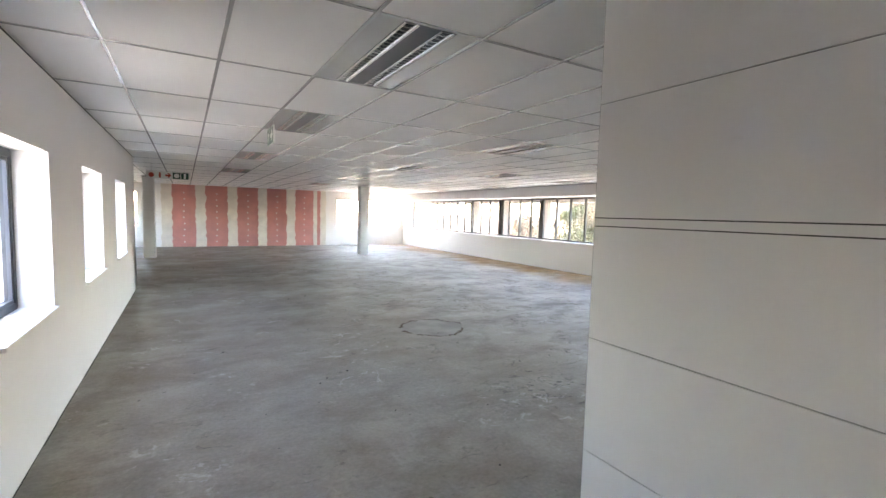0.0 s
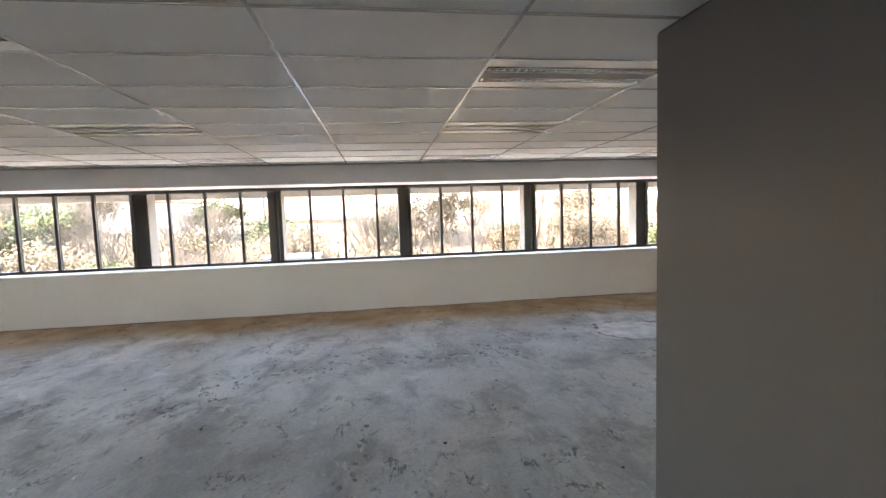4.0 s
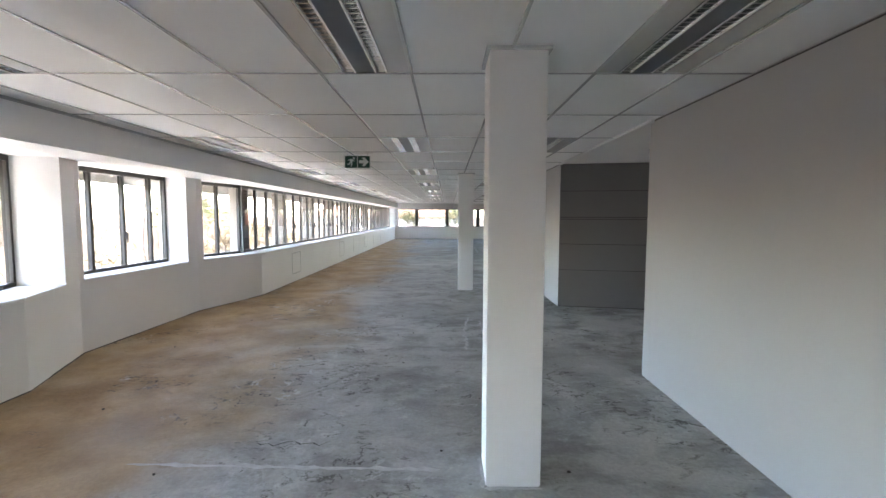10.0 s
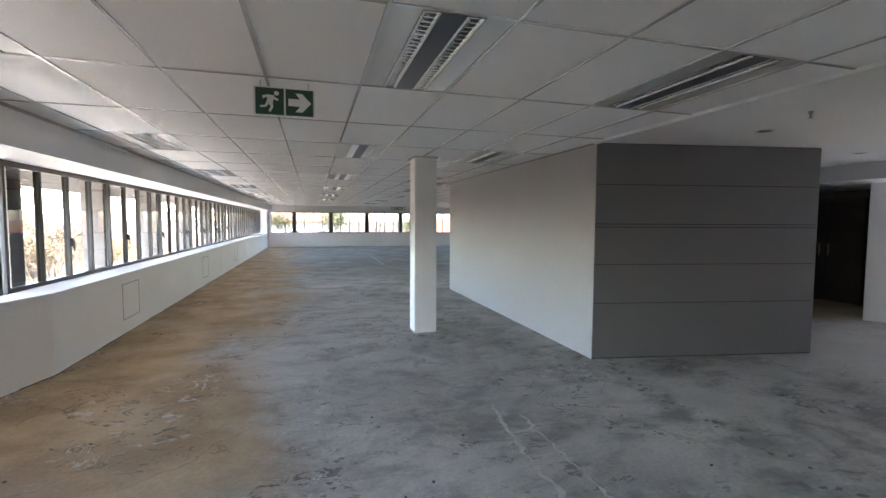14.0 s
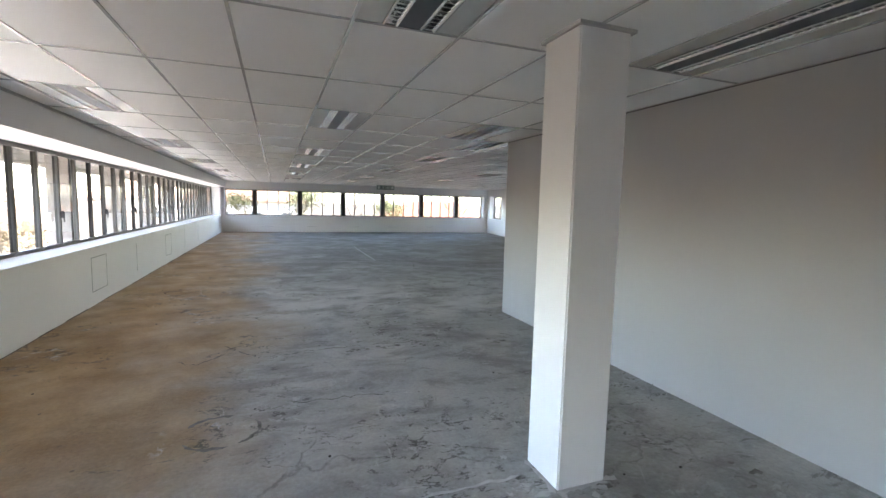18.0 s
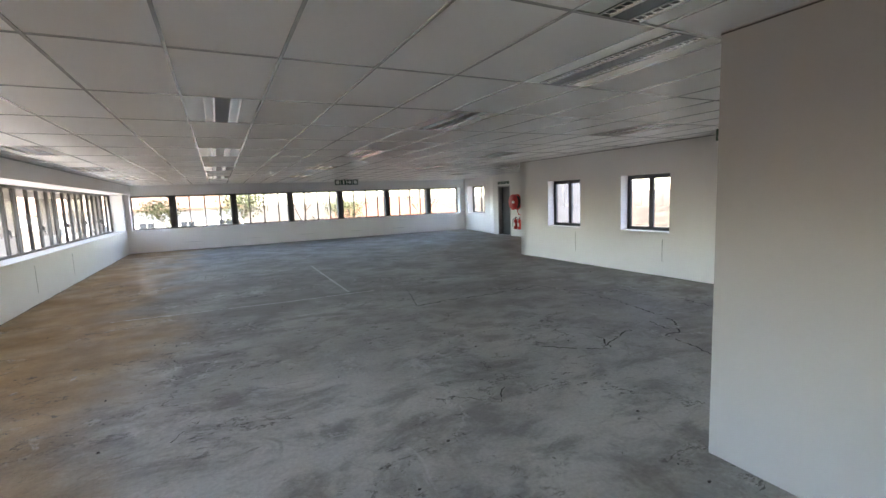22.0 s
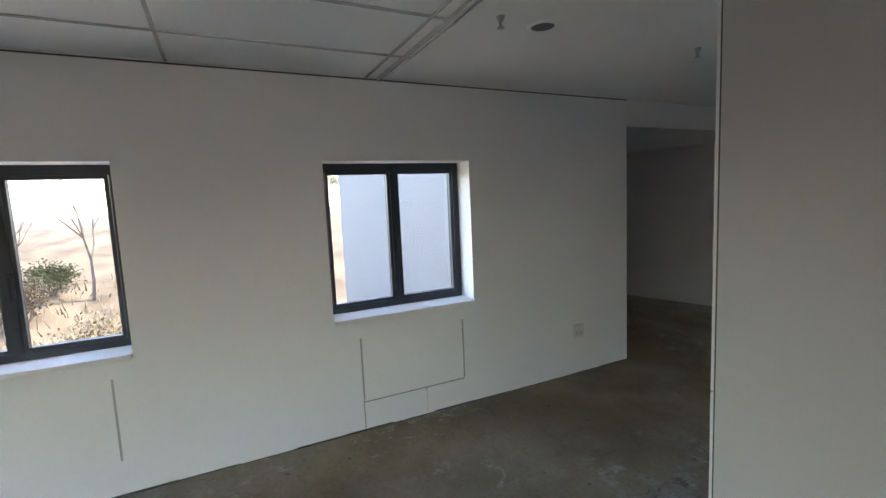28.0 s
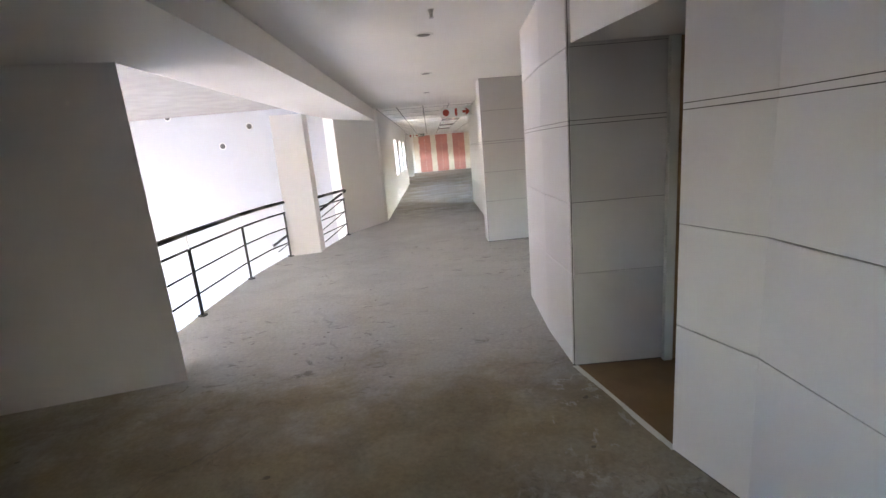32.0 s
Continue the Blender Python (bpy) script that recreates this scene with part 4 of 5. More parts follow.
def exit_sign(x, y, z, turn, left=False):
    """A double-square hanging sign; z is its top."""
    ob = thing("exit_sign", "hanging green escape sign with a white arrow in a pale frame", "exit sign", "hanging escape signs")
    w, h = 0.39, 0.19
    quick("frame", (-w / 2, w / 2, -0.007, 0.007, -h, 0), M_SIGNWHITE, ob, "", 0.002)
    for face in (1, -1):
        f = Matrix.Rotation(0 if face == 1 else math.pi, 4, "Z")
        for k, cx in enumerate((-0.0935, 0.0935)):
            bm = bmesh.new()
            box(bm, cx - 0.088, cx + 0.088, -0.0095, -0.0072, -h + 0.009, -0.009, f)
            p = part("green_square", bm, M_SIGN, ob, "dark green square")
            fig = [arrow(cx, -h / 2, 0.17, left)] if k == 1 else [
                [(cx + 0.028, -0.034), (cx + 0.044, -0.026), (cx + 0.058, -0.036), (cx + 0.056, -0.052), (cx + 0.040, -0.058), (cx + 0.028, -0.048)],
                [(cx - 0.012, -0.052), (cx + 0.030, -0.056), (cx + 0.018, -0.108), (cx - 0.020, -0.104)],
                [(cx - 0.046, -0.062), (cx - 0.012, -0.052), (cx - 0.012, -0.066), (cx - 0.042, -0.082)],
                [(cx + 0.022, -0.062), (cx + 0.056, -0.080), (cx + 0.052, -0.092), (cx + 0.020, -0.080)],
                [(cx + 0.018, -0.104), (cx + 0.022, -0.132), (cx + 0.004, -0.166), (cx - 0.010, -0.160), (cx + 0.004, -0.132), (cx - 0.006, -0.106)],
                [(cx - 0.020, -0.100), (cx - 0.002, -0.112), (cx - 0.024, -0.136), (cx - 0.060, -0.138), (cx - 0.060, -0.124), (cx - 0.032, -0.122)]]
            bm = bmesh.new()
            for g in fig:
                bm.faces.new([bm.verts.new(f @ Vector((px, -0.0102, pz))) for px, pz in g])
            part("symbol", bm, M_SIGNWHITE, p, "white symbol")
    for s in (-1, 1):
        bm = bmesh.new()
        cyl(bm, (s * 0.15, 0, 0), (s * 0.15, 0, max(0.02, ZC - z)), 0.003, seg=6)
        part("hanger", bm, M_GREYMETAL, ob)
    ob.matrix_world = pose(x, y, z, 0, 0, turn)
    return ob


exit_sign(7.39, -7.37, 2.50, 180)
exit_sign(0.125, -16.75, 2.515, 90)
exit_sign(0.93, 4.32, 2.50, 90)


def fire_sign(x, y, z, turn, base, n=3, w=0.235, green=0):
    """A hanging row of square fire-equipment signs."""
    ob = thing("fire_sign", "hanging row of fire-equipment signs with arrows and symbols", "fire sign", "hanging fire signs")
    quick("frame", (-n * w / 2 - 0.01, n * w / 2 + 0.01, -0.007, 0.007, -w * 0.98, 0), M_SIGNWHITE, ob, "", 0.002)
    for face in (1, -1):
        f = Matrix.Rotation(0 if face == 1 else math.pi, 4, "Z")
        for k in range(n):
            cx = (k - (n - 1) / 2) * w
            bm = bmesh.new()
            box(bm, cx - w * 0.46, cx + w * 0.46, -0.0095, -0.0072, -w * 0.94, -w * 0.06, f)
            p = part("square", bm, M_SIGN if k >= n - green else base, ob)
            bm = bmesh.new()
            if k % 3 == 0:
                pts = [(cx + 0.33 * w * math.cos(a), -w / 2 + 0.33 * w * math.sin(a)) for a in [2 * math.pi * i / 16 for i in range(16)]]
            elif k % 3 == 1:
                pts = [(cx - 0.12 * w, -0.15 * w), (cx + 0.12 * w, -0.15 * w), (cx + 0.12 * w, -0.85 * w), (cx - 0.12 * w, -0.85 * w)]
            else:
                pts = arrow(cx, -w / 2, w * 0.85)
            bm.faces.new([bm.verts.new(f @ Vector((px, -0.0102, pz))) for px, pz in pts])
            part("symbol", bm, M_REDSIGN if base is M_SIGNWHITE and k < n - green else M_SIGNWHITE, p)
    for s in (-1, 1):
        bm = bmesh.new()
        cyl(bm, (s * n * w * 0.4, 0, 0), (s * n * w * 0.4, 0, max(0.02, ZC - z)), 0.003, seg=6)
        part("hanger", bm, M_GREYMETAL, ob)
    ob.matrix_world = pose(x, y, z, 0, 0, turn)
    return ob


fire_sign(1.06, -1.6, 2.47, 0, M_SIGNWHITE)
fire_sign(-0.2, 10.5, 2.36, 0, M_SIGNWHITE, 5, 0.155, 2)
fire_sign(2.98, -27.0, 2.36, 180, M_SIGNWHITE, 4, 0.19, 4)

# ---- south-west corner: door, hose reel, extinguishers ----
dr = thing("door_1", "closed dark grey door in a grey frame", "door", kind="structure")
quick("leaf", (-4.2, -4.16, -28.87, -28.01, 0.006, 2.04), M_GREYDOOR, dr)
for a, c, z0, z1 in ((-28.89, -28.85, 0, 2.06), (-28.03, -27.99, 0, 2.06), (-28.85, -28.03, 2.02, 2.06)):
    quick("frame", (-4.23, -3.985, a, c, z0, z1), M_GREYMETAL, dr, "grey steel frame")
bm = bmesh.new()
cyl(bm, (-4.16, -28.09, 1.0), (-4.1, -28.09, 1.0), 0.012), cyl(bm, (-4.105, -28.09, 1.0), (-4.105, -28.21, 1.0), 0.010)
part("door_handle", bm, M_CHROME, dr, "steel lever handle")
ds = thing("wall_sign", "small row of dark escape signs above the door", "sign")
quick("plate", (-3.999, -3.99, -28.89, -28.01, 2.10, 2.26), M_SIGNWHITE, ds, "", 0.001)
for k in range(4):
    quick("square", (-3.99, -3.986, -28.87 + 0.215 * k, -28.69 + 0.215 * k, 2.12, 2.24), M_SIGN, ds, "", 0)
hr = thing("hose_reel", "red fire hose reel with coiled hose on the white wall", "hose reel")
bm = bmesh.new()
cyl(bm, (-3.999, -27.47, 1.38), (-3.85, -27.47, 1.38), 0.05, seg=20)
part("hub", bm, M_SIGNWHITE, hr)
for x in (-3.95, -3.77):
    bm = bmesh.new()
    cyl(bm, (x, -27.47, 1.38), (x + 0.012, -27.47, 1.38), 0.31, seg=40)
    part("disc", bm, M_RED, hr, "red steel disc", True)
bm = bmesh.new()
cyl(bm, (-3.938, -27.47, 1.38), (-3.77, -27.47, 1.38), 0.25, seg=36)
part("hose", bm, M_RUBBER, hr, "black coiled hose", True)
quick("label", (-3.757, -3.754, -27.55, -27.39, 1.33, 1.43), M_SIGNWHITE, hr, "white label", 0)
bm = bmesh.new()
tube(bm, [Vector(v) for v in ((-3.87, -27.35, 1.16), (-3.87, -27.33, 0.95), (-3.87, -27.25, 0.88), (-3.87, -26.9, 0.88))], 0.014)
part("supply_pipe", bm, M_RED, hr, "red supply pipe", True)
for k in range(2):
    ex = thing("fire_extinguisher", "red fire extinguisher hanging on the wall", "extinguisher", "extinguishers by the hose reel")
    bm = bmesh.new()
    cyl(bm, (0, 0, 0.02), (0, 0, 0.36), 0.075, seg=20), cyl(bm, (0, 0, 0.36), (0, 0, 0.43), 0.075, 0.025, seg=20)
    part("cylinder", bm, M_RED, ex, smooth=True)
    quick("label", (0.068, 0.077, -0.05, 0.05, 0.14, 0.28), M_SIGNWHITE, ex, "white label", 0)
    bm = bmesh.new()
    cyl(bm, (0, 0, 0.43), (0, 0, 0.48), 0.018, seg=10)
    box(bm, -0.01, 0.01, -0.02, 0.10, 0.47, 0.485), box(bm, -0.01, 0.01, -0.02, 0.09, 0.495, 0.51)
    part("valve", bm, M_RUBBER, ex, "black valve and lever")
    bm = bmesh.new()
    tube(bm, [Vector(v) for v in ((0.02, -0.02, 0.46), (0.07, -0.08, 0.40), (0.085, -0.085, 0.12))], 0.011)
    part("hose", bm, M_RUBBER, ex, "black hose", True)
    ex.matrix_world = pose(-3.92, -27.55 + 0.27 * k, 0.28)

# ---- door recess in the south core ----
prism("floor_recess", [(1.45, -10.595), (3.19, -10.595), (3.19, -9.675), (1.255, -9.675)], 0.0, 0.004, M_OCHRE, "brown vinyl floor in the door recess", "floor")
fr = thing("door_2", "brown timber door in a pale frame inside the recess", "door", kind="structure")
quick("frame", (1.84, 1.90, -9.72, -9.682, 0.004, 2.09), M_PLASTIC, fr, "pale frame")
quick("leaf", (1.90, 2.72, -9.71, -9.682, 0.01, 2.09), M_BROWN, fr)
quick("frame", (2.72, 2.78, -9.72, -9.682, 0.004, 2.09), M_PLASTIC, fr, "pale frame")
bm = bmesh.new()
for k in range(12):
    t = k / 12
    x, y = 1.44 + (1.24 - 1.44) * t, -10.6 + 0.93 * t
    x2, y2 = 1.44 + (1.24 - 1.44) * (t + 1 / 12), -10.6 + 0.93 * (t + 1 / 12)
    w = 0.012 + 0.006 * math.sin(9 * t)
    q = [bm.verts.new(v) for v in ((x - w, y, 0.002), (x + 0.02, y, 0.006), (x2 + 0.02, y2, 0.006), (x2 - w, y2, 0.002))]
    bm.faces.new(q)
tagged(part("threshold", bm, M_SIGNWHITE), "chipped pale threshold strip", "trim", kind="structure")

# A dark doorway; its unlit opening is drawn as near-black closed leaves.
d3 = thing("door_3", "dark doorway in the unlit recess, filled with a near-black double door", "door", kind="structure")
for a, c in ((-11.62, -10.98), (-10.97, -10.33)):
    quick("leaf", (-3.198, -3.16, a, c, 0.006, 2.08), M_DARKDOOR, d3)
for a, c, z0, z1 in ((-11.68, -11.625, 0.0, 2.13), (-10.325, -10.27, 0.0, 2.13), (-11.625, -10.325, 2.085, 2.13)):
    quick("frame", (-3.198, -3.13, a, c, z0, z1), M_DARKDOOR, d3, "dark frame")
for y in (-11.06, -10.89):
    bm = bmesh.new()
    cyl(bm, (-3.16, y, 1.05), (-3.11, y, 1.05), 0.010, seg=10), cyl(bm, (-3.11, y, 0.95), (-3.11, y, 1.20), 0.010, seg=10)
    part("door_handle", bm, M_GREYMETAL, d3, "steel pull handle")
# ---- wall details ----
def chase(p, axis, lo, hi, s, width=0.012, material=None):
    """A filled cable chase: a thin grey upright line on a wall; axis is the wall's outward direction into the room."""
    bm = bmesh.new()
    if axis == "x":
        box(bm, *sorted((p, p + s * 0.003)), lo[0] - width / 2, lo[0] + width / 2, lo[1], hi)
    tagged(part("cable_chase", bm, material or M_INFILL), "thin grey filled chase line in the plaster", "chase", "chase lines", "structure")


for y, z0, z1 in ((-20.83, 0.29, 0.74), (-18.5, 0.3, 0.72), (-16.14, 0.22, 0.72), (-14.66, 0.24, 0.70), (-13.82, 0.23, 0.71), ):
    chase(XW, "x", (y, z0), z1, 1)
for y in (-11.43, -16.25, -18.52, -20.95, -23.4, -25.8):
    chase(9.8, "x", (y, 0.2), 0.72, -1, 0.014)
cover = thing("cover_panel", "white plywood cover panel low on the wall", "panel")
quick("panel", (XW, XW + 0.006, -14.66, -14.16, 0.02, 0.20), M_WALL, cover, "", 0.002)
for x, y, z in ((XW, -12.6, 0.41),):
    so = thing("wall_socket", "white double wall socket with switches", "socket")
    quick("plate", (x, x + 0.010, y - 0.06, y + 0.06, z - 0.06, z + 0.06), M_PLASTIC, so, "", 0.004)
    for k in (-1, 1):
        quick("switch", (x + 0.010, x + 0.015, y + k * 0.025 - 0.01, y + k * 0.025 + 0.01, z + 0.015, z + 0.04), M_SIGNWHITE, so, "", 0.002)
        for j in range(3):
            quick("pin_hole", (x + 0.010, x + 0.0112, y + k * 0.025 - 0.004 + 0.008 * (j - 1), y + k * 0.025 + 0.004 + 0.008 * (j - 1), z - 0.03 + 0.012 * (j == 1), z - 0.022 + 0.012 * (j == 1)), M_GREYMETAL, so, "", 0)
# dark joints where the walls meet the floor
bm = bmesh.new()
for p, q in (((XE, YN), (XE, -4.62)), ((XE, -4.62), (10.28, -5.75)), ((10.28, -5.75), (10.24, -8.15)), ((10.24, -8.15), (9.8, -9.65)), ((9.8, -9.65), (9.8, YS)), ((9.8, YS), (-4.7, YS)),
             ((XW, -22.96), (XW, -11.97)), ((XN, -2.1), (XN, 9.48))):
    m, ln = along(p, q)
    n = max(2, int(ln / 0.35))
    rnd2 = random.Random(int(ln * 100))
    for k in range(n):
        h, g = rnd2.uniform(0.002, 0.012), rnd2.uniform(0.002, 0.010)
        box(bm, ln * k / n, ln * (k + 1) / n, -g, 0.001, 0.0005, h, m)
tagged(part("floor_joint", bm, M_GROOVE), "dark ragged joint between floor and wall", "joint", kind="structure")

# shadow gaps where walls meet the ceiling
bm = bmesh.new()
for p, q in (((4.07, -5.08), (4.07, 0.32)), ((4.065, -14.42), (4.065, -8.69)), ((1.63, -14.39), (4.065, -14.42)), ((XW, -22.96), (XW, -11.97)), ((XN, -2.1), (XN, 9.48)), ((-4.0, -22.96), (XW, -22.96))):
    m, ln = along(p, q)
    box(bm, 0.0, ln, -0.004, 0.004, ZC - 0.014, ZC - 0.005, m)
tagged(part("shadow_gap", bm, M_GROOVE), "thin dark shadow gap between wall and ceiling", "trim", kind="structure")
# outline of the boxed-in cover low on the west wall, and of the covers below the ribbon windows
bm = bmesh.new()
for y0, y1, z0, z1 in ((-14.66, -13.82, 0.215, 0.223), (-14.165, -14.157, 0.02, 0.22), (-14.668, -14.66, 0.02, 0.24)):
    box(bm, XW - 0.002, XW + 0.003, y0, y1, z0, z1)
for y in (-11.43, -16.25, -20.95):
    box(bm, 9.797, 9.802, y - 0.62, y, 0.70, 0.708)
    box(bm, 9.797, 9.802, y - 0.62, y - 0.61, 0.2, 0.708)
    box(bm, 9.797, 9.802, y - 0.62, y, 0.2, 0.208)
for x in (7.4, 5.2, 3.0, 0.8, -1.3):
    box(bm, x, x + 0.55, YS - 0.002, YS + 0.003, 0.30, 0.308)
tagged(part("cover_outline", bm, M_INFILL), "thin grey outline of filled service covers", "chase", kind="structure")

# ---- floor marks ----
M_PATCH = mat("pale_screed_patch", (0.46, 0.457, 0.44), 0.6, var=0.3, scale=5.0, bump=0.15, bscale=30)
M_DUSTPATCH = mat("dusty_screed_patch", (0.285, 0.275, 0.25), 0.65, var=0.25, scale=3.0, bump=0.15, bscale=30)
M_HOLLOW = mat("chipped_screed", (0.18, 0.17, 0.157), 0.95, var=0.4, scale=14, bump=0.5, bscale=40)
M_EDGE = mat("brown_broken_edge", (0.115, 0.085, 0.065), 0.95, var=0.4, scale=14, bump=0.4, bscale=40)
M_CRACK = mat("crack_dirt", (0.06, 0.056, 0.052), 0.95, var=0.3, scale=20)
M_CHALK = mat("pale_scuff", (0.52, 0.515, 0.50), 0.9, var=0.2, scale=12)


def wander(pts, step=0.05, amp=0.03, seed=1):
    """A broken line through pts, with small sideways jumps."""
    r = random.Random(seed)
    out = []
    for (x0, y0), (x1, y1) in zip(pts[:-1], pts[1:]):
        ln = math.hypot(x1 - x0, y1 - y0)
        n = max(2, int(ln / step))
        for k in range(n):
            t = k / n
            j = r.gauss(0, amp)
            out.append((x0 + (x1 - x0) * t - (y1 - y0) / ln * j, y0 + (y1 - y0) * t + (x1 - x0) / ln * j))
    return out + [pts[-1]]


def strip(pts, w, material, z=0.0015, seed=1, label="thin dark crack in the screed floor", name="floor_crack"):
    r = random.Random(seed)
    bm = bmesh.new()
    prev, gap = None, 0
    for i, (x, y) in enumerate(pts):
        a, c = pts[max(0, i - 1)], pts[min(len(pts) - 1, i + 1)]
        d = Vector((c[0] - a[0], c[1] - a[1]))
        d = d.normalized() if d.length else Vector((1, 0))
        e = w * r.uniform(0.25, 1.0) / 2 * (0.2 if i in (0, len(pts) - 1) else 1)
        u, v = bm.verts.new((x - d.y * e, y + d.x * e, z)), bm.verts.new((x + d.y * e, y - d.x * e, z))
        gap = gap - 1 if gap > 0 else (r.randint(1, 3) if name == "floor_crack" and r.random() < 0.12 else 0)
        if prev and not gap:
            bm.faces.new([prev[0], u, v, prev[1]])
        prev = (u, v)
    return tagged(part(name, bm, material), label, "floor mark", "floor marks", "structure")


def blob(cx, cy, rx, ry, material, seed, z=0.002, n=40, rough=0.12, name="floor_patch", label="smooth pale repair patch in the screed"):
    bm = bmesh.new()
    pts = []
    for k in range(n):
        a = 2 * math.pi * k / n
        r = 1 + rough * (noise.noise((math.cos(a) * 1.5 + seed, math.sin(a) * 1.5, seed)) * 2) + 0.03 * noise.noise((math.cos(a) * 7, math.sin(a) * 7, seed))
        pts.append((cx + rx * r * math.cos(a), cy + ry * r * math.sin(a)))
    bm.faces.new([bm.verts.new((x, y, z)) for x, y in pts])
    tagged(part(name, bm, material), label, "floor mark", "floor marks", "structure")
    return pts


def outline(p, seed):
    """The broken dark edge of a repair patch."""
    r = random.Random(seed)
    k = 0
    while k < len(p) - 4:
        n = r.randint(3, 8)
        strip(wander(p[k:k + n + 1], 0.03, 0.014, seed + k), r.uniform(0.035, 0.075), M_EDGE, 0.005, seed + k, "broken dark edge of a screed patch", "patch_edge")
        k += n + r.randint(0, 2)


p = blob(7.45, -1.58, 0.46, 0.56, M_PATCH, 3)
outline(p, 2)
rnd = random.Random(40)
for k in range(9):
    blob(6.43 + rnd.gauss(0, 0.11), -1.38 + rnd.gauss(0, 0.09), rnd.uniform(0.02, 0.07), rnd.uniform(0.02, 0.06), M_HOLLOW, 8 + k, 0.0028, 14, 0.5, "chipped_patch", "dark chipped hollow in the screed")
p = blob(3.1, 4.5, 0.46, 0.42, M_DUSTPATCH, 5)
outline(p, 3)
CR = [[(4.07, -19.1), (3.58, -19.16), (2.62, -19.13), (1.68, -19.17)], [(3.63, -20.62), (4.07, -19.1)], [(3.71, -16.6), (3.19, -16.17), (2.4, -16.5)], [(2.04, -16.16), (1.9, -16.6)],
      [(4.65, -17.08), (4.85, -16.9), (5.05, -16.93)], [(1.0, -18.12), (0.68, -18.12), (0.71, -17.53), (0.5, -17.24), (0.59, -16.81), (0.57, -16.51)],
      [(0.57, -16.51), (0.8, -16.18), (0.86, -15.79), (1.05, -15.63), (1.23, -15.62)], [(0.71, -17.53), (0.99, -17.56)], [(1.23, -15.62), (1.44, -15.72), (1.49, -15.47)], [(1.23, -15.5), (1.28, -15.28), (1.47, -14.98), (1.4, -14.7)],
      [(7.82, -13.74), (7.48, -13.24), (6.69, -13.35), (6.26, -13.37), (5.46, -13.32)], [(4.69, -13.39), (4.5, -13.2)], [(5.1, -16.0), (4.81, -15.69), (4.6, -15.9)],
      [(8.22, -13.31), (8.01, -13.18), (7.81, -13.45)], [(7.23, -12.08), (6.97, -12.05), (6.63, -12.04), (6.4, -12.0)],
      [(7.21, -16.26), (7.11, -16.46), (6.98, -16.63)], [(7.36, -18.59), (7.25, -18.22)], [(9.41, -0.89), (9.31, -1.53), (8.17, -1.26)],
      [(7.06, -7.63), (7.0, -7.71), (6.87, -7.68)], [(5.3, -7.71), (5.17, -7.55), (5.23, -7.41)], [(7.41, -3.72), (6.91, -3.75)], [(7.89, -5.25), (7.47, -5.43), (6.61, -5.36)],
      [(9.3, -1.9), (8.9, -2.3), (8.6, -2.1), (8.2, -2.5)], [(8.9, -2.3), (8.75, -2.8)],
      [(2.62, -19.1), (1.9, -19.3), (1.58, -19.22), (1.43, -18.52), (1.36, -17.64), (1.62, -16.48), (1.99, -16.11), (2.23, -16.1), (2.43, -15.35), (2.2, -15.1)], [(1.43, -18.52), (1.05, -18.3)], [(2.98, -16.71), (2.9, -16.4), (3.07, -16.15)], [(1.05, -15.95), (0.92, -15.78), (0.7, -15.85)], [(0.92, -15.78), (0.95, -15.5)]]
for k, c in enumerate(CR):
    strip(wander(c, 0.045, 0.016, k), 0.036 if k == 0 else 0.026 if k in (2, 3, 5, 6, 7, 8, 9) or k > 23 else 0.013, M_CRACK, 0.002, k)
for k, (c, w) in enumerate((([(7.54, -10.6), (5.94, -10.64)], 0.03), ([(8.6, -10.75), (7.54, -10.6)], 0.018), ([(8.3, -20.86), (5.69, -20.69), (4.2, -20.7)], 0.05), ([(4.62, -24.92), (4.68, -20.84)], 0.06), ([(8.13, -3.45), (6.1, -3.42)], 0.05))):
    strip(wander(c, 0.05, 0.006, k), w, M_CHALK, 0.0015, k, "pale scuffed line on the screed floor", "scuff_line")
for k, (c, w) in enumerate((([(5.71, -7.78), (5.82, -6.95), (5.82, -6.0)], 0.05), ([(5.57, -7.5), (5.56, -6.1)], 0.035))):
    strip(wander(c, 0.05, 0.012, 70 + k), w, M_CHALK, 0.0015, 70 + k, "pale scraped line on the screed floor", "scuff_line")
# broken ridges where partitions stood: rows of small chips and crumbs of screed
rnd = random.Random(61)
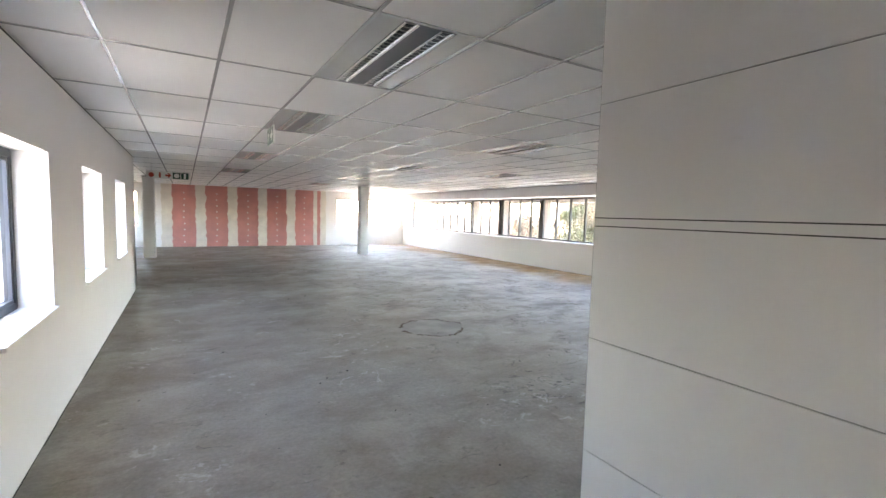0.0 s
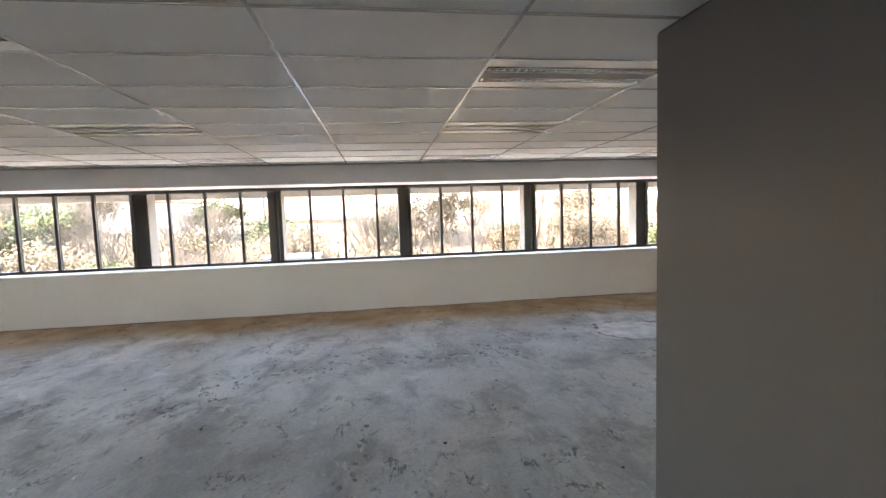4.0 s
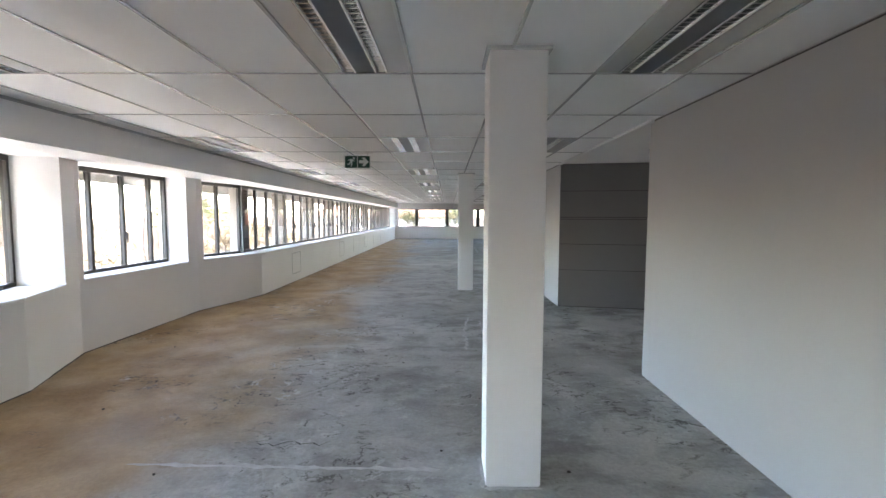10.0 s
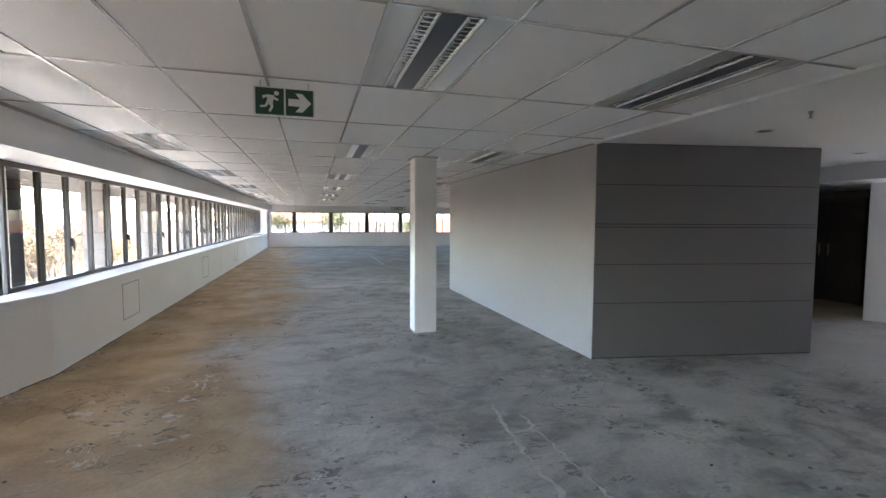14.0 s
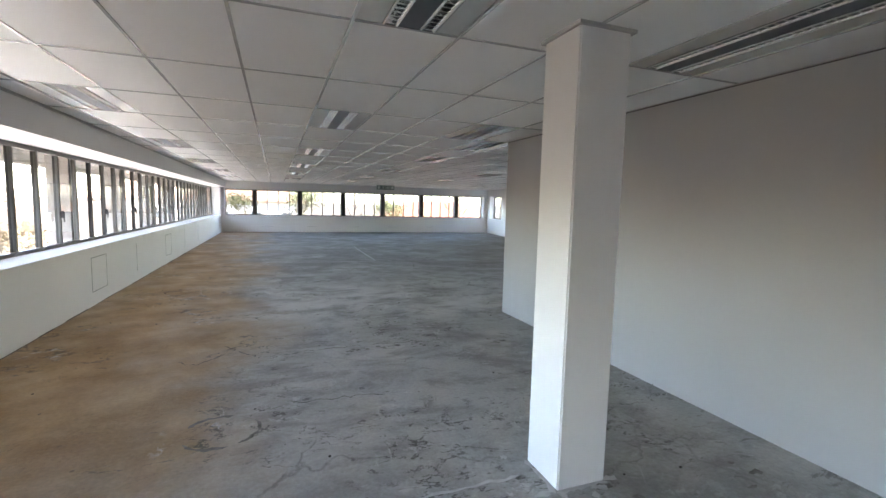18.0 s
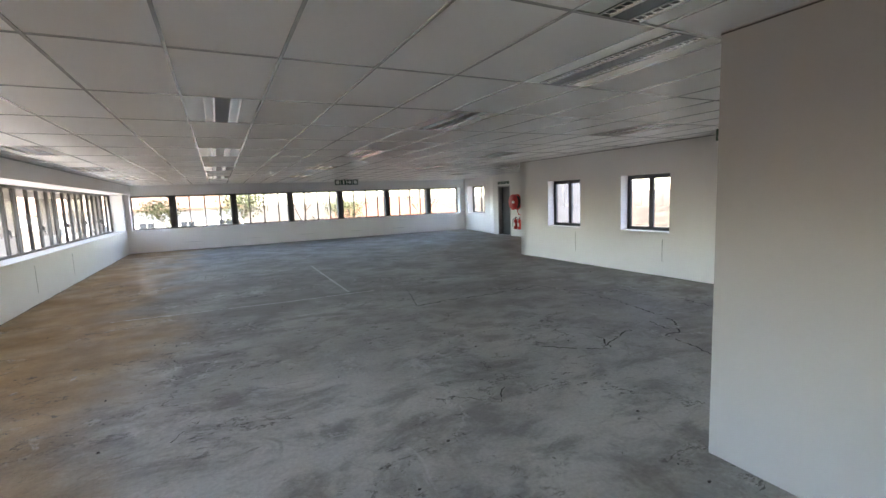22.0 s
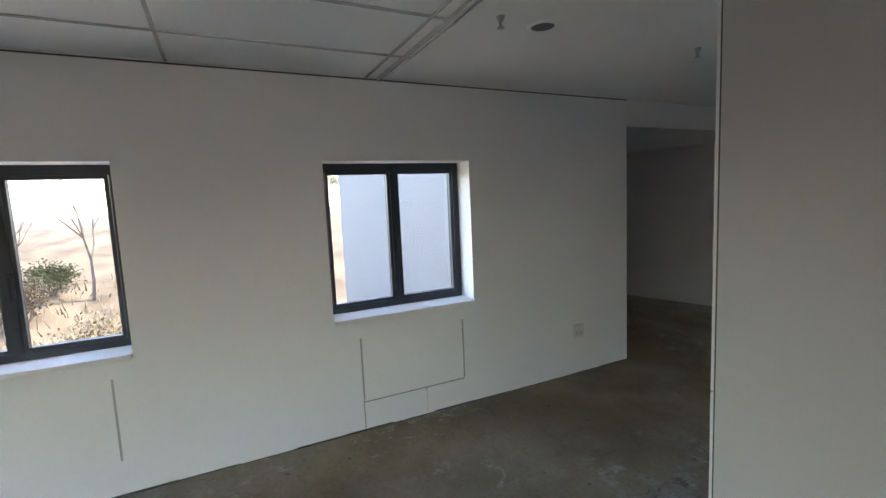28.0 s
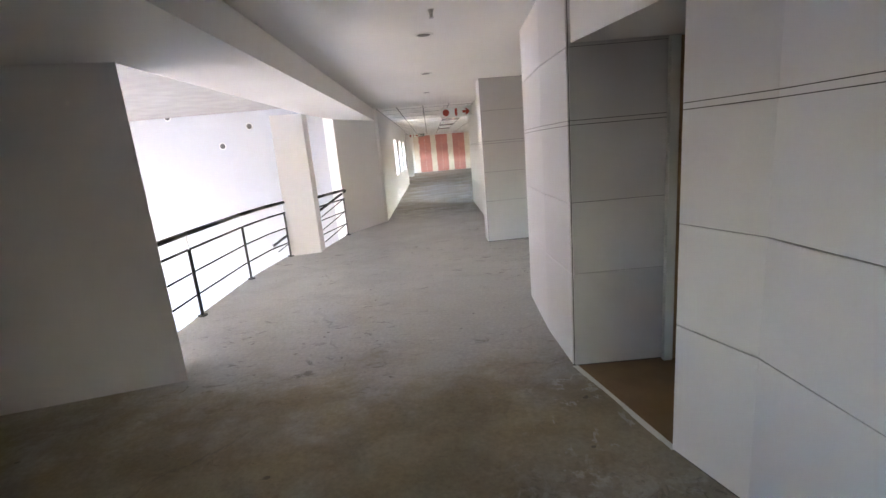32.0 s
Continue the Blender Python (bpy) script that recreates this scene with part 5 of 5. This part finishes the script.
for c, n, w in (([(3.91, -8.55), (4.2, -7.72), (4.12, -7.0), (4.13, -5.9)], 70, 0.05), ([(2.83, 2.12), (3.67, 2.0), (4.58, 2.04), (5.36, 1.96)], 60, 0.045), ([(7.07, -7.2), (7.12, -6.95), (7.14, -6.7)], 22, 0.035),
                ([(6.62, -13.15), (6.36, -13.23), (6.03, -13.25), (5.57, -13.11)], 40, 0.03), ([(4.92, -13.13), (4.76, -13.08)], 14, 0.04), ([(7.8, 0.3), (7.0, 0.2), (6.5, 0.5)], 26, 0.10),
                ([(1.2, -14.0), (1.2, -12.0)], 120, 0.16), ([(6.7, -5.2), (6.9, -4.6)], 20, 0.12), ([(6.73, 3.42), (6.79, 2.65), (7.0, 1.94), (6.87, 1.42), (6.92, 0.65), (6.72, 0.12)], 130, 0.09), ([(6.55, -0.86), (6.32, -1.26)], 30, 0.07)):
    line = wander(c, 0.03, w, n)
    bm = bmesh.new()
    for k in range(n):
        x, y = rnd.choice(line)
        a0, r0 = rnd.uniform(0, 6.28), rnd.uniform(0.008, 0.034)
        bm.faces.new([bm.verts.new((x + rnd.gauss(0, 0.012) + r0 * rnd.uniform(0.5, 1.2) * math.cos(a0 + q * 1.05), y + r0 * rnd.uniform(0.4, 1.0) * math.sin(a0 + q * 1.05), 0.0022 + 0.00001 * k)) for q in range(6)])
    tagged(part("chipped_ridge", bm, M_HOLLOW), "row of dark chips broken out of the screed", "floor mark", "floor marks", "structure")
for x, y in ((5.655, -10.60), (5.665, -3.40)):
    h = 0.172
    for k, c in enumerate(([(x - h, y + h), (x + h, y + h)], [(x + h, y + h), (x + h, y - h)])):
        strip(wander(c, 0.03, 0.006, k), 0.045, M_CHALK, 0.0015, k, "pale plaster dust at the foot of the column", "dust_line")
p = [(7.66 + 0.25 * math.cos(a), -11.73 + 0.23 * math.sin(a)) for a in [2 * math.pi * k / 24 for k in range(25)]]
for k, (a, c, w) in enumerate(((2, 8, 0.045), (8, 15, 0.03), (17, 23, 0.05))):
    strip(wander(p[a:c], 0.025, 0.006, 90 + k), w, M_HOLLOW, 0.0025, 4 + k, "round scored ring in the screed floor", "scored_ring")
for k in range(16):
    blob(5.45 + rnd.uniform(-0.95, 0.55), -10.05 + rnd.gauss(0, 0.14), rnd.uniform(0.015, 0.07), rnd.uniform(0.01, 0.03), M_HOLLOW, 120 + k, 0.0028, 12, 0.5, "chipped_patch", "dark chipped hollow in the screed")
for k in range(10):
    blob(5.655 + rnd.uniform(-0.26, 0.3), -10.60 + rnd.choice((0.2, -0.2)) + rnd.gauss(0, 0.03), rnd.uniform(0.02, 0.06), rnd.uniform(0.01, 0.03), M_CHALK, 150 + k, 0.003, 12, 0.5, "dust_patch", "pale crumbs of plaster at the foot of the column")
rnd = random.Random(21)
bm = bmesh.new()
for k in range(420):
    x, y = rnd.uniform(-0.5, 9.6), rnd.uniform(-30, 18)
    if in_block(x, y):
        continue
    r = rnd.uniform(0.004, 0.012)
    bmesh.ops.create_icosphere(bm, subdivisions=1, radius=r, matrix=Matrix.Translation((x, y, r * 0.5)) @ Matrix.Diagonal((rnd.uniform(0.7, 1.5), rnd.uniform(0.7, 1.5), 0.6, 1)))
tagged(part("plaster_crumbs", bm, M_CRACK), "scattered crumbs of plaster and dirt on the floor", "rubble", kind="stuff")


# ---- outdoors: a planted bank to the east and south, falling ground to the west ----
def smooth(a, c, v):
    u = max(0.0, min(1.0, (v - a) / (c - a)))
    return u * u * (3 - 2 * u)


def ground_z(x, y):
    """Height of the ground: low beside the building on the west, a bank rising on the east."""
    east = -1.4 + 2.75 * smooth(12.5, 24.0, x) - 4.6 * smooth(29.0, 42.0, x) + 0.25 * noise.noise((x * 0.18, y * 0.18, 1.0))
    west = -3.6 + 4.6 * smooth(-13.0, -36.0, x) + 0.2 * noise.noise((x * 0.15, y * 0.15, 4.0))
    u = smooth(-1.5, -4.8, x)
    z = east * (1 - u) + west * u
    far = smooth(70, 200, math.hypot(x, y))
    return z * (1 - far) - 1.5 * far


bm = bmesh.new()
xs = [-1500, -300, -120, -80, -60, *[-48 + 2.0 * k for k in range(58)], 80, 110, 160, 320, 1500]
ys = [-1500, -300, -120, *[-80 + 4.0 * k for k in range(38)], 90, 120, 180, 320, 1500]
grid = [[bm.verts.new((x, y, ground_z(x, y) if x < -12.5 or x > 10.8 or y < -33.3 or y > 21 or (x < -4.8 and not -15 < y < 1) else -4.4)) for y in ys] for x in xs]
for i in range(len(xs) - 1):
    for j in range(len(ys) - 1):
        bm.faces.new([grid[i][j], grid[i + 1][j], grid[i + 1][j + 1], grid[i][j + 1]])
tagged(part("ground", bm, M_GRASS, smooth=True), "dry winter grass and bare earth on a gentle bank", "ground", kind="structure")

M_PAVING = mat("pale_concrete_paving", (0.62, 0.60, 0.565), 0.85, var=0.12, scale=1.2, bump=0.1, bscale=30)
bm = bmesh.new()
rnd = random.Random(12)
box(bm, 10.55, 14.0, -36.0, 23.0, -1.6, -1.24)
tagged(part("pavement", bm, M_PAVING), "pale concrete walkway along the building", "pavement", kind="structure")
paving = bpy.data.objects["pavement"]
slab_mesh = None
for i in range(2):
    for j in range(36):
        if slab_mesh is None:
            bm = bmesh.new()
            box(bm, -0.85, 0.85, -0.78, 0.78, 0.0, 0.05)
            bevelled(bm, 0.008)
            slab_mesh = mesh_of(bm, M_PAVING)
        sl = new("paving_slab", slab_mesh)
        sl.parent = paving
        sl.matrix_world = pose(11.42 + 1.72 * i, -34.0 + 1.58 * j, -1.242, 0, 0, rnd.uniform(-0.3, 0.3))

M_DRYLEAF = mat("dry_leaves", (0.165, 0.132, 0.08), 0.85, var=0.4, scale=3.0, obj_rand=0.25)
M_BARK = mat("grey_brown_bark", (0.20, 0.155, 0.12), 0.95, var=0.3, scale=6, bump=0.3, bscale=20)
M_RUST = mat("rust_red_roof_tiles", (0.33, 0.15, 0.09), 0.85, var=0.25, scale=2.0, bump=0.3, bscale=8)
M_BLUEPAINT = mat("blue_grey_panel", (0.28, 0.36, 0.48), 0.6, var=0.08, scale=1.0)
M_DARKPANE = mat("dark_window_pane", (0.05, 0.06, 0.07), 0.1, var=0.2, scale=0.6)
M_CARWHITE = mat("white_car_paint", (0.75, 0.75, 0.75), 0.2, var=0.02, spec=0.6)


def limb(bm, p, d, ln, r, depth, rnd, tips, bend=0.25):
    """A tapered limb with side limbs, as thin three-sided tubes."""
    n = 3
    q, rings = Vector(p), []
    d = Vector(d).normalized()
    for k in range(n + 1):
        t = k / n
        a = d.orthogonal().normalized()
        c = d.cross(a)
        rr = r * (1 - 0.55 * t)
        rings.append([bm.verts.new(q + rr * (math.cos(w) * a + math.sin(w) * c)) for w in (0, 2.094, 4.189)])
        if k < n:
            q = q + d * ln / n
            d = (d + Vector((rnd.uniform(-bend, bend), rnd.uniform(-bend, bend), rnd.uniform(-0.1, 0.2)))).normalized()
            if depth > 0 and k > 0:
                for _ in range(rnd.choice((1, 2))):
                    e = (d + Vector((rnd.uniform(-1, 1), rnd.uniform(-1, 1), rnd.uniform(-0.2, 0.7)))).normalized()
                    limb(bm, q, e, ln * rnd.uniform(0.5, 0.75), rr * 0.6, depth - 1, rnd, tips, bend)
    for u, v in zip(rings[:-1], rings[1:]):
        for i in range(3):
            bm.faces.new([u[i], u[(i + 1) % 3], v[(i + 1) % 3], v[i]])
    tips.append(q.copy())
    if depth > 0:
        for _ in range(2):
            e = (d + Vector((rnd.uniform(-0.7, 0.7), rnd.uniform(-0.7, 0.7), rnd.uniform(-0.1, 0.4)))).normalized()
            limb(bm, q, e, ln * 0.62, r * 0.42, depth - 1, rnd, tips, bend)


def leaves(tips, rnd, per, spread, size):
    bm = bmesh.new()
    for t in tips:
        for _ in range(per):
            c = t + Vector((rnd.gauss(0, spread), rnd.gauss(0, spread), rnd.gauss(0, spread * 0.8)))
            u = Vector((rnd.uniform(-1, 1), rnd.uniform(-1, 1), rnd.uniform(-1, 1))).normalized()
            v = u.orthogonal().normalized()
            s = size * rnd.uniform(0.6, 1.4)
            bm.faces.new([bm.verts.new(c + w) for w in (u * s, v * s * 0.5, -u * s, -v * s * 0.5)])
    return bm


def plant(name, label, category, group, seed, stems, height, radius, depth, leafy, leaf_size, leaf_mat, spread=0.3):
    """A shrub or tree with its stems and, if it has any, a crown of separate leaves."""
    rnd = random.Random(seed)
    ob = thing(name, label, category, group)
    bm, tips = bmesh.new(), []
    for k in range(stems):
        a = 2 * math.pi * (k + rnd.random()) / stems
        lean = 0.08 if stems == 1 else rnd.uniform(0.2, 0.75)
        limb(bm, (0.08 * math.cos(a) * (stems > 1), 0.08 * math.sin(a) * (stems > 1), -0.1), (lean * math.cos(a), lean * math.sin(a), 1), height * 0.45, radius, depth, rnd, tips)
    part("trunk" if stems == 1 else "stems", bm, M_BARK if stems == 1 else M_TWIG, ob)
    if leafy:
        part("crown", leaves(tips, rnd, leafy, spread, leaf_size), leaf_mat, ob)
    return ob


kinds = [plant("bare_shrub", "bare grey-brown winter shrub of many thin stems", "shrub", "shrubs on the bank", 3, 10, 1.9, 0.022, 2, 0, 0, None),
         plant("green_shrub", "olive green garden shrub on the bank", "shrub", "shrubs on the bank", 5, 6, 1.5, 0.025, 2, 14, 0.055, M_LEAF, 0.2),
         plant("dry_shrub", "shrub with dry yellow-brown leaves on the bank", "shrub", "shrubs on the bank", 8, 6, 1.6, 0.025, 2, 12, 0.05, M_DRYLEAF, 0.22),
         plant("bare_tree", "leafless young tree with spreading branches", "tree", "trees outside", 11, 1, 5.0, 0.09, 3, 0, 0, None),
         plant("green_tree", "small evergreen tree with an uneven open crown", "tree", "trees outside", 14, 1, 4.4, 0.10, 3, 10, 0.09, M_LEAF, 0.35),
         plant("bare_tree", "leafless tree with fine upright twigs", "tree", "trees outside", 19, 1, 6.0, 0.10, 3, 2, 0.05, M_DRYLEAF, 0.25)]
rnd = random.Random(77)
spots = []
for k in range(95):
    spots.append((rnd.choice((0, 0, 0, 1, 2, 0, 0, 2)), rnd.uniform(14.5, 23.5), rnd.uniform(-12, 22) if k % 6 else rnd.uniform(-34, -12), rnd.uniform(0.75, 1.2)))
for k in range(16):
    spots.append((rnd.choice((3, 5, 3, 4)), rnd.uniform(17.0, 27), -32 + 3.6 * k + rnd.uniform(-1, 1), rnd.uniform(0.75, 1.15)))
for k in range(18):
    spots.append((rnd.choice((0, 1, 2, 2)), rnd.uniform(-8, 10), rnd.uniform(-44, -37), rnd.uniform(0.9, 1.4)))
for k in range(5):
    spots.append((rnd.choice((3, 5, 4)), -7 + 4.2 * k, rnd.uniform(-50, -43), rnd.uniform(0.9, 1.3)))
for k in range(30):
    spots.append((rnd.choice((0, 2, 2, 1, 0)), rnd.uniform(-24, -11), rnd.uniform(-30, -13.5), rnd.uniform(0.8, 1.3)))
for k in range(7):
    spots.append((rnd.choice((0, 2, 1)), rnd.uniform(-16, -5), rnd.uniform(0, 16), rnd.uniform(0.8, 1.3)))
for k in range(11):
    spots.append((rnd.choice((3, 4, 5)), rnd.uniform(-40, -20), -36 + 3.2 * k + rnd.uniform(-1, 1), rnd.uniform(0.8, 1.2)))
for k in range(8):
    spots.append((rnd.choice((0, 1, 2)), rnd.uniform(-2, 10), rnd.uniform(24, 30), rnd.uniform(0.8, 1.3)))
for k in range(44):
    spots.append((rnd.choice((0, 2, 2, 1)), rnd.uniform(14.0, 21.0), -30 + 1.1 * k + rnd.uniform(-0.6, 0.6), rnd.uniform(0.6, 1.05)))
used = set()
for kind, x, y, s in spots:
    m = pose(x, y, ground_z(x, y), 0, 0, rnd.uniform(0, 360)) @ Matrix.Scale(s, 4)
    if kind not in used:
        used.add(kind)
        kinds[kind].matrix_world = m
    else:
        copy_thing(kinds[kind], m)

# tufts of dry grass on the bank
rnd = random.Random(31)
bm = bmesh.new()
for k in range(9000):
    if k % 4:
        x, y = rnd.uniform(11.8, 22), rnd.uniform(-34, 22)
    else:
        x, y = rnd.uniform(-24, -5.5), rnd.uniform(-30, -13)
    z = ground_z(x, y)
    a, h, w = rnd.uniform(0, 6.28), rnd.uniform(0.15, 0.6), rnd.uniform(0.012, 0.045)
    lx, ly = rnd.uniform(-0.2, 0.2), rnd.uniform(-0.2, 0.2)
    bm.faces.new([bm.verts.new(v) for v in ((x - w * math.cos(a), y - w * math.sin(a), z - 0.03), (x + w * math.cos(a), y + w * math.sin(a), z - 0.03), (x + lx, y + ly, z + h))])
tagged(part("dry_grass_tufts", bm, M_DRYLEAF), "tufts of dry yellow grass on the bank", "grass", kind="stuff")


# ---- neighbouring houses ----
def house(x, y, w, d, h, roof_h, turn, wall_mat, roof_mat, label, storeys=1, group="neighbouring houses", base=None):
    ob = thing("house", label, "house", group)
    z0 = ground_z(x, y) - 0.3 if base is None else base
    bm = bmesh.new()
    box(bm, -w / 2, w / 2, -d / 2, d / 2, 0, h)
    part("wall", bm, wall_mat, ob)
    bm = bmesh.new()
    e = 0.55
    lo = [bm.verts.new(v) for v in ((-w / 2 - e, -d / 2 - e, h - 0.05), (w / 2 + e, -d / 2 - e, h - 0.05), (w / 2 + e, d / 2 + e, h - 0.05), (-w / 2 - e, d / 2 + e, h - 0.05))]
    up = [bm.verts.new((v.co.x, v.co.y, h + 0.1)) for v in lo]
    r = max(0.2, w / 2 - d / 2)
    t0, t1 = bm.verts.new((-r, 0, h + roof_h)), bm.verts.new((r, 0, h + roof_h))
    bm.faces.new(lo)
    for i in range(4):
        bm.faces.new([lo[i], lo[(i + 1) % 4], up[(i + 1) % 4], up[i]])
    bm.faces.new([up[0], up[1], t1, t0]), bm.faces.new([up[1], up[2], t1]), bm.faces.new([up[2], up[3], t0, t1]), bm.faces.new([up[3], up[0], t0])
    part("roof", bm, roof_mat, ob)
    for s in range(storeys):
        zc = 0.9 + 2.8 * s
        for side in (-1, 1):
            n = max(2, int(w / 2.6))
            for k in range(n):
                cx = -w / 2 + w * (k + 0.5) / n
                a, c = sorted((side * (d / 2 - 0.05), side * (d / 2 + 0.06)))
                fr = quick("window", (cx - 0.6, cx + 0.6, a, c, zc, zc + 1.3), M_PLASTIC, ob, "", 0)
                a, c = sorted((side * (d / 2 + 0.03), side * (d / 2 + 0.065)))
                for q in (-0.28, 0.28):
                    quick("pane", (cx + q - 0.25, cx + q + 0.25, a, c, zc + 0.08, zc + 1.22), M_DARKPANE, fr, "", 0)
    ob.matrix_world = pose(x, y, z0, 0, 0, turn)
    return ob


M_WHITEWALL = mat("white_house_render", (0.68, 0.66, 0.62), 0.85, var=0.05, scale=0.8)
M_BRICKWALL = mat("brown_brick_wall", (0.42, 0.29, 0.22), 0.9, var=0.25, scale=5.0, bump=0.2, bscale=12)
house(38, 26, 18, 9, 5.6, 2.4, 78, M_WHITEWALL, M_ROOF, "white two-storey house with a brown tiled hip roof", 2)
house(36, 6, 14, 8, 3.0, 2.6, 84, M_RENDER, M_ROOF, "cream bungalow with a grey-brown tiled hip roof")
house(37, -12, 13, 8, 2.9, 2.8, 96, M_BRICKWALL, M_RUST, "brick bungalow with a rust-red tiled roof")
M_TANROOF = mat("tan_roof_tiles", (0.46, 0.33, 0.215), 0.85, var=0.18, scale=2.0, bump=0.3, bscale=8)
house(33, -33, 17, 10, 2.9, 2.4, 40, M_RENDER, M_TANROOF, "cream bungalow with a tan tiled hip roof", base=-2.9)
house(14, -62, 18, 9, 3.2, 2.8, 5, M_WHITEWALL, M_ROOF, "white bungalow with a brown tiled hip roof")
house(-12, -64, 15, 9, 3.2, 2.6, -6, M_RENDER, M_RUST, "cream bungalow with a rust-red tiled roof")
house(-62, 34, 14, 9, 3.0, 2.6, 94, M_RENDER, M_RUST, "cream bungalow with a rust-red tiled roof")
house(4, 52, 18, 9, 3.0, 2.6, 2, M_WHITEWALL, M_ROOF, "white bungalow with a brown tiled hip roof")

# blue-grey meter box standing on the bank
mb = thing("meter_cabinet", "pale blue-grey outdoor service cabinet on the bank", "cabinet")
quick("body", (-0.45, 0.45, -0.7, 0.7, 0.0, 1.7), M_BLUEPAINT, mb, "", 0.02)
quick("roof", (-0.52, 0.52, -0.77, 0.77, 1.7, 1.78), M_GREYMETAL, mb, "grey lid", 0.02)
for s in (-1, 1):
    d = quick("door", (-0.475, -0.452, *sorted((s * 0.03, s * 0.64)), 0.15, 1.6), M_BLUEPAINT, mb, "", 0.005)
    quick("vent", (-0.485, -0.476, *sorted((s * 0.15, s * 0.5)), 1.2, 1.45), M_DARK, d, "dark vent", 0)
mb.matrix_world = pose(15.2, 4.3, ground_z(15.2, 4.3) - 0.05)


# parked cars below the west windows
def car(x, y, turn, label):
    ob = thing("car", label, "car", "parked cars")
    prof = [(-2.1, 0.35), (-2.12, 0.75), (-1.95, 0.98), (-1.55, 1.02), (-1.0, 1.42), (0.35, 1.45), (1.05, 1.0), (1.85, 0.88), (2.08, 0.68), (2.1, 0.35)]
    bm = bmesh.new()
    sides = []
    for s in (-1, 1):
        sides.append([bm.verts.new((px, s * (0.84 if pz < 1.1 else 0.66), pz)) for px, pz in prof])
    bm.faces.new(sides[0]), bm.faces.new(sides[1])
    for i in range(len(prof)):
        j = (i + 1) % len(prof)
        bm.faces.new([sides[0][i], sides[0][j], sides[1][j], sides[1][i]])
    bmesh.ops.triangulate(bm, faces=[f for f in bm.faces if len(f.verts) > 4])
    bevelled(bm, 0.04, 2)
    part("body", bm, M_CARWHITE, ob, smooth=False)
    for nm, pts in (("windscreen", ((0.42, 1.40), (1.0, 1.03))), ("rear_window", ((-1.06, 1.38), (-1.5, 1.05)))):
        bm = bmesh.new()
        (ax, az), (cx, cz) = pts
        o = 0.03 if nm == "windscreen" else -0.03
        bm.faces.new([bm.verts.new(v) for v in ((ax + o, -0.58, az + 0.02), (ax + o, 0.58, az + 0.02), (cx + o, 0.70, cz + 0.02), (cx + o, -0.70, cz + 0.02))])
        part(nm, bm, M_DARKPANE, ob, "dark glass")
    for s in (-1, 1):
        bm = bmesh.new()
        bm.faces.new([bm.verts.new(v) for v in ((-1.3, s * 0.80, 1.06), (0.75, s * 0.80, 1.06), (0.25, s * 0.69, 1.37), (-0.9, s * 0.69, 1.37))])
        part("side_window", bm, M_DARKPANE, ob, "dark glass")
        for px in (-1.3, 1.3):
            bm = bmesh.new()
            cyl(bm, (px, s * 0.68, 0.32), (px, s * 0.87, 0.32), 0.32, seg=20)
            wh = part("wheel", bm, M_RUBBER, ob)
            bm = bmesh.new()
            cyl(bm, (px, s * 0.86, 0.32), (px, s * 0.885, 0.32), 0.2, seg=16)
            part("rim", bm, M_GREYMETAL, wh, "grey rim")
    ob.matrix_world = pose(x, y, ground_z(x, y) + 0.02, 0, 0, turn)


car(-9.4, -18.0, 82, "small white hatchback parked on the grass")
car(-10.5, -24.0, 85, "small white hatchback parked on the grass")

# eaves fascia outside the ribbon windows
bm = bmesh.new()
box(bm, 11.06, 11.16, -34.4, 21.4, 2.08, ZW + 0.32)
tagged(part("eaves_fascia", bm, M_RENDER), "cream rendered eaves fascia outside the ribbon windows", "fascia", kind="structure")
